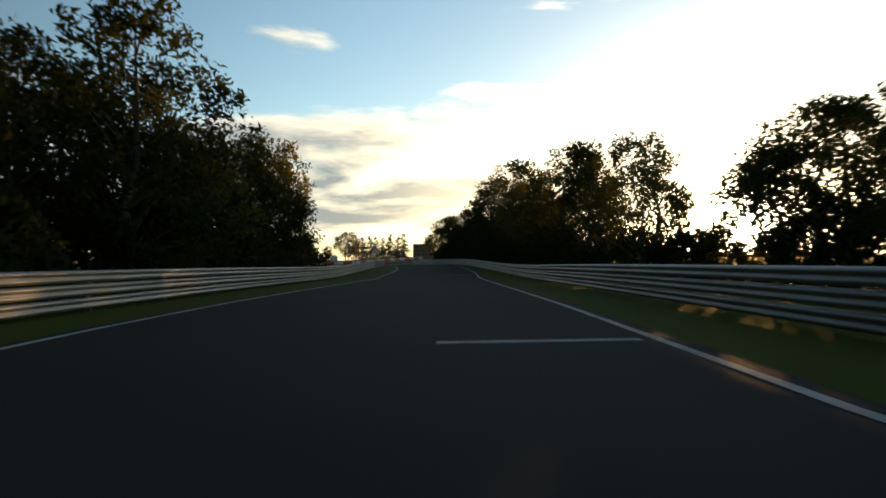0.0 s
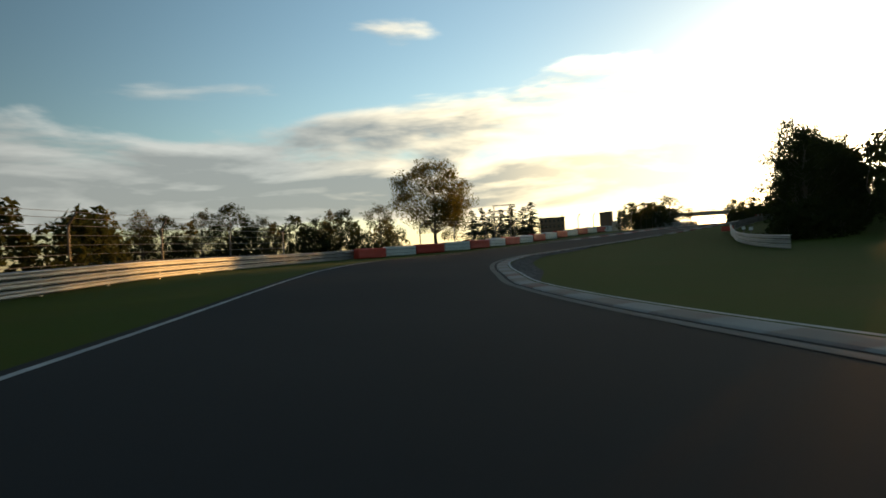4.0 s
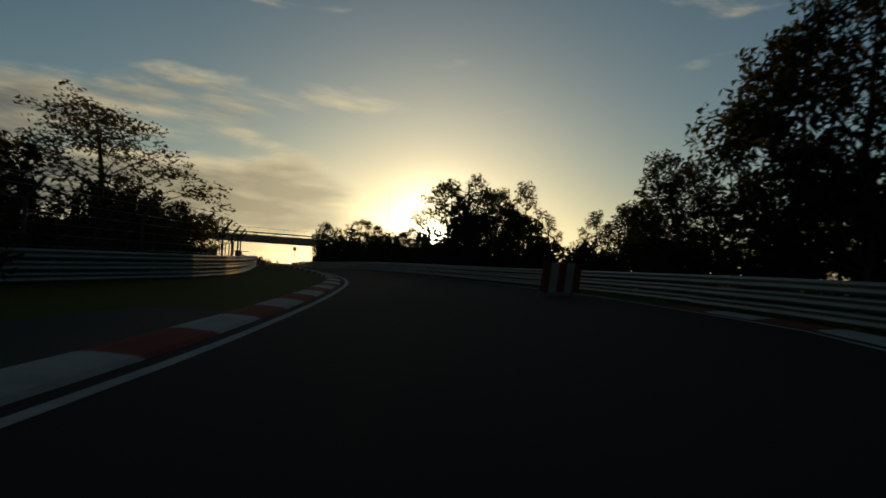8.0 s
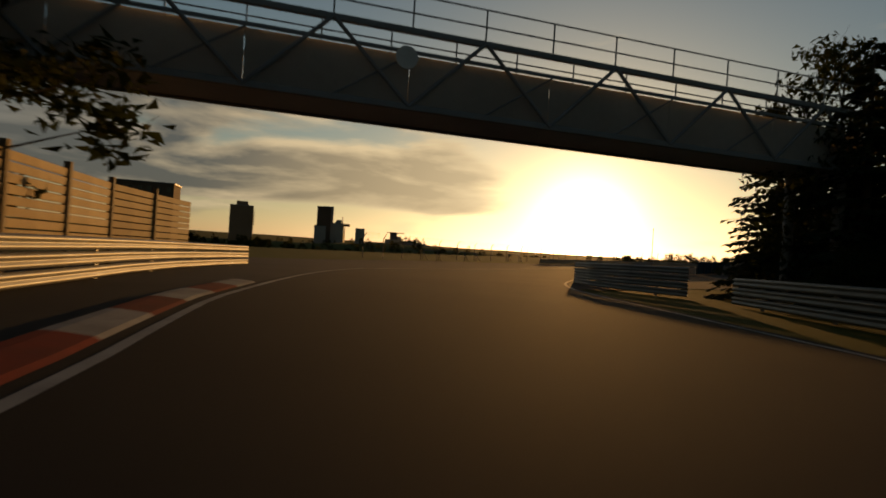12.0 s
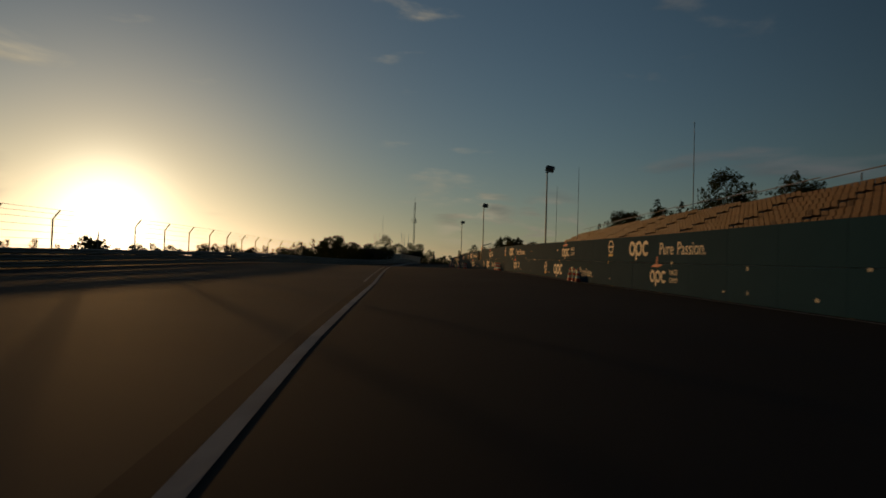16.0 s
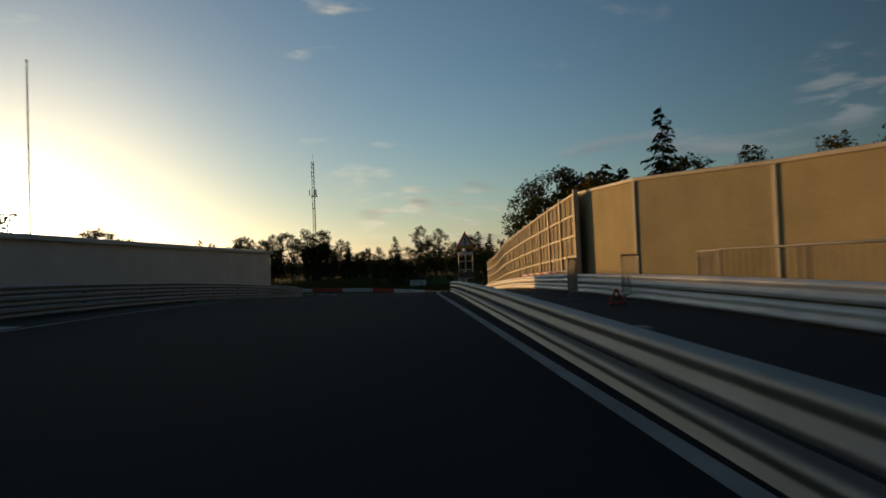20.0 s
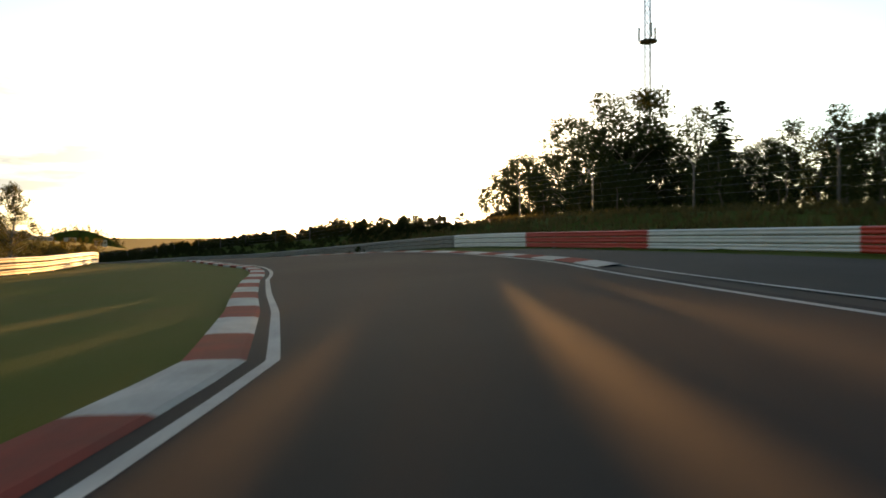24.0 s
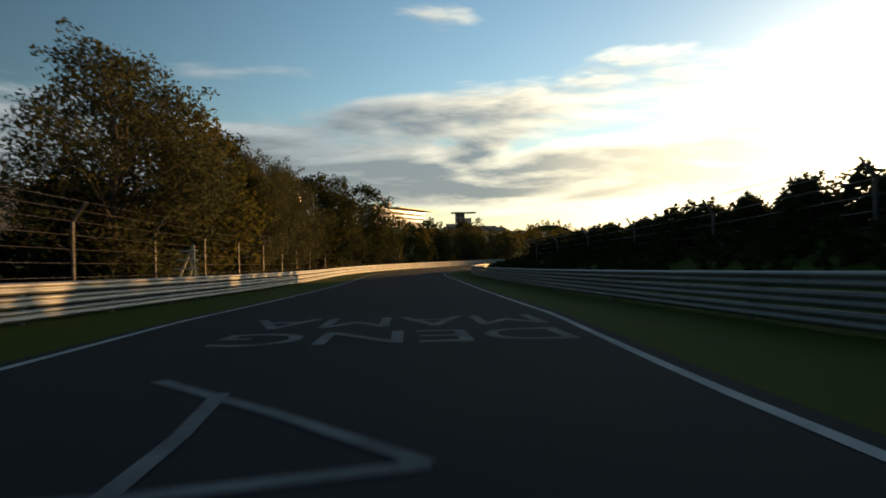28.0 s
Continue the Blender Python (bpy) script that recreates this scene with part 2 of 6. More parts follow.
def part(name, bm, mat, parent, label="", m=None):
    """One mesh object under a thing or part; bm is a bmesh or a mesh."""
    if isinstance(bm, bmesh.types.BMesh):
        me = bpy.data.meshes.new(name)
        bm.to_mesh(me)
        bm.free()
        me.materials.append(mat)
    else:
        me = bm
    ob = new(name, me)
    ob.parent = parent
    if m is not None:
        ob.matrix_basis = m
    if label:
        tagged(ob, label)
    return ob


def thing(name, m, label, category, group="", kind=""):
    ob = new(name)
    ob.matrix_basis = m
    ob.empty_display_size = 0.2
    return tagged(ob, label, category, group, kind)


def box(w, d, h, x=0.0, y=0.0, z=0.0, bevel=0.0, bm=None):
    """A box standing on z, centred on x, y."""
    bm = bm or bmesh.new()
    made = bmesh.ops.create_cube(bm, size=1.0, matrix=Matrix.LocRotScale((x, y, z + h / 2), None, (w, d, h)))
    if bevel:
        edges = {e for v in made["verts"] for e in v.link_edges}
        bmesh.ops.bevel(bm, geom=list(edges), offset=bevel, segments=1, affect="EDGES", profile=0.5)
    return bm


def rod(a, b, r, bm=None, sides=8, r2=None):
    """A round bar from a to b."""
    bm = bm or bmesh.new()
    a, b = Vector(a), Vector(b)
    turn = (b - a).to_track_quat("Z", "Y")
    bmesh.ops.create_cone(bm, cap_ends=True, segments=sides, radius1=r, radius2=r if r2 is None else r2, depth=(b - a).length,
                          matrix=Matrix.LocRotScale((a + b) / 2, turn, None))
    return bm


# ---- the line of the track ----
def spline(ts, ks, vs):
    """A natural cubic through (ks, vs) at ts."""
    n, h = len(ks), np.diff(ks)
    A, B = np.eye(n), np.zeros((n, vs.shape[1]))
    for i in range(1, n - 1):
        A[i, i - 1:i + 2] = h[i - 1] / 6, (h[i - 1] + h[i]) / 3, h[i] / 6
        B[i] = (vs[i + 1] - vs[i]) / h[i] - (vs[i] - vs[i - 1]) / h[i - 1]
    M = np.linalg.solve(A, B)
    i = np.clip(np.searchsorted(ks, ts) - 1, 0, n - 2)
    hh = h[i][:, None]
    a = ((ks[i + 1] - ts) / h[i])[:, None]
    b = 1 - a
    return a * vs[i] + b * vs[i + 1] + ((a**3 - a) * M[i] + (b**3 - b) * M[i + 1]) * hh**2 / 6


EYE = 1.05
rows = np.array(PATH)
line = spline(np.linspace(0, 28, 1121), rows[:, 0], rows[:, 1:4])
line[:, 2] -= EYE
# the road goes on before the start and, bending right, past the end
back = line[0] + (line[0] - line[40]) / np.linalg.norm((line[0] - line[40])[:2]) * np.arange(90, 0, -1)[:, None]
end_dir = (line[-1] - line[-30])[:2]
head = math.atan2(end_dir[0], end_dir[1])
ahead, p, z = [], line[-1, :2].copy(), line[-1, 2]
for k in range(220):
    turn = 0.0 if k < 60 else 0.014
    head += turn
    p = p + (math.sin(head), math.cos(head))
    z -= 0.045 * max(0.0, 1 - k / 140)
    ahead.append((p[0], p[1], z))
line = np.concatenate([back, line, np.array(ahead)])
run = np.concatenate([[0], np.cumsum(np.linalg.norm(np.diff(line[:, :2], axis=0), axis=1))])
zero = run[90]
TOTAL = run[-1] - zero
stations = np.arange(-88.0, TOTAL - 1, 1.0)
AX = np.stack([np.interp(stations + zero, run, line[:, c]) for c in range(3)], 1)
kernel = np.ones(9) / 9
AX = np.stack([np.convolve(np.pad(AX[:, c], 4, "edge"), kernel, "valid") for c in range(3)], 1)
AX[:4], AX[-4:] = AX[4] + (AX[4] - AX[5]) * np.arange(4, 0, -1)[:, None], AX[-5] + (AX[-5] - AX[-6]) * np.arange(1, 5)[:, None]
TG = np.gradient(AX[:, :2], axis=0)
TG /= np.linalg.norm(TG, axis=1)[:, None]
NR = np.stack([TG[:, 1], -TG[:, 0]], 1)  # to the right


def table(rows_):
    ks, vs = zip(*rows_)
    return lambda s: np.interp(s, ks, vs)


bank = table([(-90, 0), (140, 0), (170, -0.045), (215, -0.045), (242, -0.02), (265, 0.01), (345, 0), (757, 0), (790, 0.05), (805, 0.07), (828, 0.07), (845, 0.03), (870, 0), (1300, 0)])
EDGE_L = table([(-90, -4.9), (10, -5.0), (16, -4.8), (44, -2.85), (54, -2.8), (72, -1.0), (82, -0.32), (89, -0.25), (105, -0.3), (128, -1.8), (152, -4.8), (168, -6.9), (186, -9.6), (207, -9.2), (224, -7.1), (230, -5.9), (247, -3.0), (261, -2.0), (274, -1.65), (296, -0.55), (308, -0.35), (353, -0.6), (366, -1.1), (375, -2.5), (381, -4.0), (405, -8), (450, -5.5), (483, -1.2), (497, -0.6), (504, -0.75), (513, -1.2), (530, -1.75), (553, -2.9), (570, -3.6), (632, -7.4), (710, -8.4), (757, -7.4), (764, -4.0), (770, -3.2), (780, -2.7), (787, -1.85), (794, -0.9), (799, -1.45), (809, -3.1), (823, -4.5), (829, -5.5), (835, -6.1), (843, -6.5), (856, -6.0), (866, -6.0), (884, -5.7), (900, -5.0), (914, -4.5), (921, -4.9), (950, -4.3), (1300, -4.2)])
EDGE_R = table([(-90, 2.95), (4, 2.95), (14, 3.45), (44, 4.45), (66, 6.6), (87, 8.6), (118, 7.8), (150, 3.4), (162, 1.6), (167, 1.3), (178, 0.05), (190, -1.0), (202, -0.7), (216, 0.24), (223, 0.58), (243, 3.0), (265, 6.9), (305, 7.6), (360, 7.6), (395, 4.2), (417, 3.4), (422, 4.5), (440, 7), (470, 9.6), (504, 9.7), (530, 8.9), (553, 7.3), (565, 6.8), (597, 4.8), (608, 4.35), (626, 1.95), (641, 2.0), (664, 1.3), (683, 0.85), (720, 1.2), (753, 2.45), (760, 2.95), (775, 4.5), (807, 6), (820, 5.3), (833, 4.2), (851, 2.0), (857, 1.75), (882, 1.05), (890, 1.7), (913, 2.57), (921, 3.2), (950, 3.7), (1300, 3.7)])


def spot(s, lat, dz=0.0):
    """A place by its metres along the line and to the right of it, on the ground there."""
    i = float(s) + 88.0
    i0 = int(min(max(math.floor(i), 0), len(AX) - 2))
    a = i - i0
    c = AX[i0] * (1 - a) + AX[i0 + 1] * a
    n = NR[i0] * (1 - a) + NR[i0 + 1] * a
    return Vector((c[0] + n[0] * lat, c[1] + n[1] * lat, c[2] + bank(s) * max(-9.0, min(9.0, lat)) + dz))


def heading(s):
    """Degrees about z by which a thing that faces ahead (+y) turns there."""
    i0 = int(min(max(round(s + 88), 0), len(AX) - 1))
    return math.degrees(math.atan2(-TG[i0, 0], TG[i0, 1]))


def stand(s, lat, dz=0.0, turn=0.0, scale=1.0):
    p = spot(s, lat, dz)
    return pose(p.x, p.y, p.z, 0, 0, heading(s) + turn) @ Matrix.Diagonal((scale, scale, scale, 1))


def ribbon(name, s0, s1, lats, mat, dz=0.03, step=2.0, cuts=0, label="", category="", kind="structure", parent=None):
    """A strip of ground between two lines that lats(s) gives."""
    n = max(2, int(round((s1 - s0) / step)) + 1)
    ss, verts, faces = np.linspace(s0, s1, n), [], []
    k = cuts + 2
    for s in ss:
        a, b = lats(s)
        for j in range(k):
            verts.append(spot(s, a + (b - a) * j / (k - 1), dz))
    for i in range(n - 1):
        for j in range(k - 1):
            q = i * k + j
            faces.append((q, q + 1, q + k + 1, q + k))
    ob = new(name, mesh_of(name, verts, faces, mat, smooth=True))
    if parent:
        ob.parent = parent
        return ob
    return tagged(ob, label, category, "", kind)


RAIL_R = table([(738, 6.0), (762, 8.6), (773, 11.8), (779, 12.6), (788, 15.5), (798, 17.0), (807, 16.0), (814, 13.2), (822, 11.0), (831, 9.8), (841, 8.6), (860, 7.6), (884, 6.9), (916, 6.6), (1300, 6.6)])


# ---- the ground: one sheet to the horizon ----
def rise(s, lat):
    """How far the ground beside the track stands above it."""
    up = 0.0
    if lat > 7.5:
        up += np.interp(s, [800, 822, 870, 910, 935, 1020, 1070], [0, 2.2, 3.0, 2.4, 1.8, 1.3, 0.4]) * np.interp(lat - float(RAIL_R(s)), [0.8, 2.0, 7.0, 33], [0, 0.2, 1.0, 1.2])
        up += np.interp(s, [660, 735, 765, 800, 822], [0, 0.8, 1.7, 2.0, 0]) * np.interp(lat - float(RAIL_R(s)), [0.8, 3.5, 12, 40], [0, 0.55, 1.0, 2.0])
    if lat < -8:
        up += np.interp(s, [832, 907, 1060], [0, -1.0, -2.5]) * np.interp(lat, [-60, -12], [3, 0])
    return up


def ground_z(x, y):
    i = int(np.argmin((AX[:, 0] - x) ** 2 + (AX[:, 1] - y) ** 2))
    lat = (x - AX[i, 0]) * NR[i, 0] + (y - AX[i, 1]) * NR[i, 1]
    s = stations[i]
    return AX[i, 2] + float(bank(s)) * max(-9.0, min(9.0, lat)) + float(rise(s, lat)), s, lat


def far_slope(x, y):
    """Height of the built-up slope across the valley, and how much of it is there."""
    z = float(np.interp(x, [-250, 0, 70, 110, 200, 280, 360], [2, 8, 8, 13, 12, 8, 1]))
    w = float(np.interp(y, [860, 1010], [0, 1]) * np.interp(x, [-420, -250, 300, 420], [0, 1, 1, 0]) * np.interp(y, [1500, 2100], [1, 0]))
    return z, w


def build_ground():
    lats = [-60, -45, -34, -26, -20, -16, -13, -10, -7, -4, 0, 4, 7, 8, 9, 10.5, 12, 14, 16, 18, 20, 22, 24, 26, 30, 34, 45, 60]
    ss = np.arange(-86, TOTAL - 3, 4.0)
    verts, faces = [], []
    for s in ss:
        for l in lats:
            p = spot(s, l, -0.02)
            p.z += rise(s, l)
            verts.append(p)
    k = len(lats)
    for i in range(len(ss) - 1):
        for j in range(k - 1):
            q = i * k + j
            faces.append((q, q + 1, q + k + 1, q + k))
    base = len(verts)
    # the far land, in rings about the place, dropping away below the corridor
    ring, spokes = [0, 60, 120, 180, 240, 300, 360, 420, 480, 540, 580, 620, 670, 720, 780, 850, 920, 1000, 1100, 1250, 1600, 2100, 2800, 3800, 4900], 96
    for r in ring:
        for a in range(spokes):
            x, y = 160 + r * math.cos(a * math.tau / spokes), 400 + r * math.sin(a * math.tau / spokes)
            d2 = (AX[:, 0] - x) ** 2 + (AX[:, 1] - y) ** 2
            w = 1 / (d2 + 900.0) ** 1.5
            d = math.sqrt(d2.min())
            z0 = float((AX[:, 2] * w).sum() / w.sum())
            z = z0 - np.interp(d, [0, 40, 60, 90, 400, 5000], [2.5, 2.2, 1.0, 0.6, 4, 4])
            if d > 120:
                far = np.interp(d, [120, 500], [0, 1])
                low = np.interp(y, [450, 800], [4.0, -14.0])
                z = z * (1 - far) + (low + 9 * noise.noise((x / 500, y / 500, 0)) + np.interp(d, [1500, 4500], [0, 70])) * far
            slope, w_ = far_slope(x, y)
            verts.append((x, y, z * (1 - w_) + slope * w_))
    for i in range(len(ring) - 1):
        for a in range(spokes):
            b = (a + 1) % spokes
            faces.append((base + i * spokes + a, base + (i + 1) * spokes + a, base + (i + 1) * spokes + b, base + i * spokes + b))
    ob = new("ground", mesh_of("ground", verts, faces, GRASS, smooth=True))
    tagged(ob, "mown green verge and rough grassland round the circuit", "ground", "", "structure")


build_ground()
road = ribbon("road", -86, TOTAL - 4, lambda s: (EDGE_L(s) - 0.3, EDGE_R(s) + 0.3), ASPHALT, 0.03, 2.0, 6, "dark worn asphalt race track", "road")
for edge, s0, s1 in ((EDGE_L, -86, TOTAL - 4), (EDGE_R, -86, 142), (EDGE_R, 226, TOTAL - 4)):
    ribbon("road_line", s0, s1, lambda s, e=edge: (e(s) - 0.068, e(s) + 0.068), PAINT, 0.036, 1.5, 0, "worn white edge line on the asphalt", "road marking")
ribbon("road_line", 142, 226, lambda s: (EDGE_R(s) + 0.84, EDGE_R(s) + 0.96), PAINT, 0.088, 1.5, 0, "worn white line along the back of the kerb", "road marking")
ribbon("gutter", 142, 226, lambda s: (EDGE_R(s) - 0.1, EDGE_R(s) + 0.13), OLD_CONCRETE, 0.04, 1.5, 0, "grey concrete gutter along the kerb", "kerb")

# ---- guard rails ----
def beam_mesh(length, mat):
    prof = [(0.0, 0.0), (0.045, 0.02), (0.08, 0.05), (0.08, 0.1), (0.03, 0.14), (0.03, 0.17), (0.08, 0.21), (0.08, 0.26), (0.045, 0.29), (0.0, 0.31)]
    verts, faces = [], []
    for y in (-length / 2 - 0.04, length / 2 + 0.04):
        verts += [(-x, y, z) for x, z in prof]
    n = len(prof)
    for i in range(n - 1):
        faces.append((i, i + 1, n + i + 1, n + i))
    verts += [(0.012 - x, y, z) for y in (-length / 2 - 0.04, length / 2 + 0.04) for x, z in prof]
    for i in range(n - 1):
        faces.append((2 * n + i, 3 * n + i, 3 * n + i + 1, 2 * n + i + 1))
    return mesh_of("beam", verts, faces, mat, smooth=True)


def post_mesh(h, mat):
    bm = box(0.08, 0.12, h + 0.3, 0.09, 0, -0.3)
    me = bpy.data.meshes.new("post")
    bm.to_mesh(me)
    bm.free()
    me.materials.append(mat)
    return me


BEAM = {m.name: beam_mesh(4.0, m) for m in (STEEL, RED_PAINT, WHITE_PAINT)}
POST = post_mesh(1.05, STEEL)


def guardrail(s0, s1, lat, side, beams=3, label="galvanised steel crash barrier with three stacked rails", colours=None, low=0.06):
    """A crash barrier along the track; side -1 stands on the left of the track, 1 on the right. colours: pairs of metres and material."""
    n = max(1, int(round((s1 - s0) / 4.0)))
    p = spot(s0, lat(s0))
    root = thing("crash_barrier", pose(p.x, p.y, p.z), label, "crash barrier", "crash barriers along the track")
    inv = root.matrix_basis.inverted()
    for i in range(n):
        a, b = s0 + (s1 - s0) * i / n, s0 + (s1 - s0) * (i + 1) / n
        pa, pb = spot(a, lat(a)), spot(b, lat(b))
        pa.z += rise(a, lat(a)); pb.z += rise(b, lat(b))
        mid, d = (pa + pb) / 2, pb - pa
        q = d.to_track_quat("Y", "Z")
        flip = Matrix.Rotation(math.pi, 4, "Z") if side < 0 else Matrix.Identity(4)
        m = inv @ Matrix.LocRotScale(mid, q, (1, d.length / 4.0, 1)) @ flip @ Matrix.Diagonal((1, 1, 0.87, 1))
        mat = STEEL
        for c0, c1, cm in colours or ():
            if c0 <= (a + b) / 2 < c1:
                mat = cm
        for j in range(beams):
            part("rail", BEAM[mat.name], None, root, "", m @ Matrix.Translation((0, 0, low + 0.35 * j)))
        part("post", POST, None, root, "", m @ Matrix.Translation((0, 0, low - 0.1 - (0.3 if beams == 2 else 0))))
    return root


# ---- trees ----
def tube(verts, faces, index, pts, radii, sides, mat):
    base = len(verts)
    up = Vector((0.3, 0.2, 1)).normalized()
    for k, (p_, r) in enumerate(zip(pts, radii)):
        d = (pts[min(k + 1, len(pts) - 1)] - pts[max(k - 1, 0)]).normalized()
        x = d.cross(up)
        x = x.normalized() if x.length > 0.05 else Vector((1, 0, 0))
        y = d.cross(x)
        for i in range(sides):
            a = i * math.tau / sides
            verts.append(p_ + (x * math.cos(a) + y * math.sin(a)) * r)
    for k in range(len(pts) - 1):
        for i in range(sides):
            j = (i + 1) % sides
            faces.append((base + k * sides + i, base + k * sides + j, base + (k + 1) * sides + j, base + (k + 1) * sides + i))
            index.append(mat)


def leaf_cloud(rng, centres, radii, per, size, flat=0.75):
    """Small leaf sprays scattered in many clumps: each a small blade with its own tilt."""
    verts, faces = [], []
    for c, r in zip(centres, radii):
        n = max(8, int(per * (r / 1.0) ** 2))
        d = rng.normal(size=(n, 3))
        d /= np.linalg.norm(d, axis=1)[:, None]
        rr = r * rng.random(n) ** 0.45
        pts = np.array(c) + d * rr[:, None] * np.array([1, 1, flat])
        u = rng.normal(size=(n, 3))
        u /= np.linalg.norm(u, axis=1)[:, None]
        w = np.cross(u, rng.normal(size=(n, 3)))
        w /= np.linalg.norm(w, axis=1)[:, None] + 1e-9
        s = size * (0.6 + 0.8 * rng.random(n))[:, None]
        blade = np.stack([pts - u * s, pts + u * s + w * s * 0.3, pts + w * s * 0.95], 1).reshape(-1, 3)
        b = len(verts)
        verts.extend(map(tuple, blade))
        faces.extend((b + 3 * i, b + 3 * i + 1, b + 3 * i + 2) for i in range(n))
    return verts, faces


def broadleaf(seed, height, spread, trunk_h, leaf, bark, clumps, per, size, label, tall=0.5, category="tree"):
    """A tree of 1 x height: tapered trunk, forked limbs and a ragged crown in clumps."""
    rng = np.random.default_rng(seed)
    root = thing(category, Matrix.Identity(4), label, category, "bushes beside the track" if category == "bush" else "trees beside the track")
    verts, faces, index = [], [], []
    r0 = height * 0.017
    lean = Vector((rng.normal() * 0.03, rng.normal() * 0.03, 1))
    spine = [lean * (height * 0.9 * k / 6) + Vector((rng.normal(), rng.normal(), 0)) * (0.012 * height * (k > 0)) for k in range(7)]
    spine[0].z = -0.5
    tube(verts, faces, index, spine, [r0 * (1.25 - 1.08 * k / 6) for k in range(7)], 7, 0)
    centres, radii = [], []
    for k in range(clumps):
        f = (k + 0.5) / clumps
        z = trunk_h + (height - trunk_h) * (f ** 0.8) * 0.97
        wide = spread * math.sin(math.pi * min(0.97, 0.16 + 0.8 * f ** tall)) ** 0.8
        a = k * 2.399 + rng.normal() * 0.5
        d = wide * (0.25 + 0.75 * math.sqrt(rng.random()))
        c = Vector((math.cos(a) * d, math.sin(a) * d, z)) + Vector((lean.x, lean.y, 0)) * z
        rad = spread * (0.2 + 0.2 * rng.random()) * (1.15 - 0.45 * f)
        centres.append(c)
        radii.append(rad)
        if k % 2 == 0 or f < 0.5:
            zb = max(trunk_h * 0.7, z - d * (0.6 + 0.5 * rng.random()))
            i = min(5, int(zb / (height * 0.9) * 6))
            b = spine[i].lerp(spine[i + 1], max(0, min(1, zb / (height * 0.9) * 6 - i)))
            m1 = b.lerp(c, 0.5) + Vector((0, 0, 0.06 * d))
            tube(verts, faces, index, [b, m1, c], [r0 * 0.34 * (1.1 - 0.6 * f), r0 * 0.2, r0 * 0.05], 5, 0)
        for q in range(2):
            e = c + Vector(np.clip(rng.normal(size=3), -1.1, 1.1)) * rad * 0.75
            tube(verts, faces, index, [c.lerp(e, -0.3), e], [r0 * 0.07, r0 * 0.03], 3, 0)
            if rng.random() < 0.55:
                centres.append(e)
                radii.append(rad * 0.42)
    part("trunk", mesh_of("trunk", verts, faces, bark, smooth=True), None, root)
    v, f_ = leaf_cloud(rng, centres, radii, per, size)
    part("crown", mesh_of("crown", v, f_, leaf), None, root)
    return root


def spruce(seed, height, spread, label):
    rng = np.random.default_rng(seed)
    root = thing("spruce", Matrix.Identity(4), label, "tree", "trees beside the track")
    verts, faces, index = [], [], []
    tube(verts, faces, index, [Vector((0, 0, -0.5)), Vector((0, 0, height * 0.5)), Vector((0, 0, height))], [height * 0.016, height * 0.009, 0.01], 6, 0)
    lv, lf = [], []
    z = height * 0.06
    while z < height * 0.99:
        f = z / height
        L = spread * (1 - f) ** 0.8 * (0.8 + 0.4 * rng.random()) + 0.12
        for k in range(max(4, int(9 * (1 - f)) + 3)):
            a = rng.random() * math.tau
            l = L * (0.6 + 0.5 * rng.random())
            tip = Vector((math.cos(a) * l, math.sin(a) * l, z - 0.22 * l))
            b = Vector((0, 0, z))
            tube(verts, faces, index, [b, tip], [0.03, 0.008], 3, 0)
            side = Vector((-math.sin(a), math.cos(a), 0))
            for q in range(max(3, int(l * 5))):
                g = (q + 0.6) / max(3, int(l * 5))
                c = b.lerp(tip, g) + Vector((rng.normal() * 0.05, rng.normal() * 0.05, rng.normal() * 0.05 - 0.06))
                w = 0.16 + 0.22 * l / spread
                for sgn in (-1, 1):
                    n0 = len(lv)
                    o = side * sgn * w * (1.2 - g * 0.6)
                    ah = (tip - b).normalized() * 0.22
                    lv.extend([tuple(c), tuple(c + o * 0.6 + ah * 0.2 + Vector((0, 0, 0.03))), tuple(c + o + ah + Vector((0, 0, -0.1 - 0.1 * rng.random()))), tuple(c + ah * 1.1)])
                    lf.append((n0, n0 + 1, n0 + 2, n0 + 3))
        z += height * 0.028 * (1 + 0.5 * rng.random())
    part("trunk", mesh_of("trunk", verts, faces, BARK), None, root)
    part("crown", mesh_of("crown", lv, lf, NEEDLE), None, root)
    return root


def plant(proto, x, y, z, scale, turn=0.0, wide=1.0, label=""):
    ob = copy_thing(proto, pose(x, y, z, 0, 0, turn) @ Matrix.Diagonal((scale * wide, scale * wide, scale, 1)))
    if label:
        tagged(ob, label)
    return ob


def plant_at(proto, s, lat, scale, turn=0.0, wide=1.0, dz=0.0, label=""):
    p_ = spot(s, lat)
    return plant(proto, p_.x, p_.y, p_.z + rise(s, lat) + dz, scale, turn, wide, label)


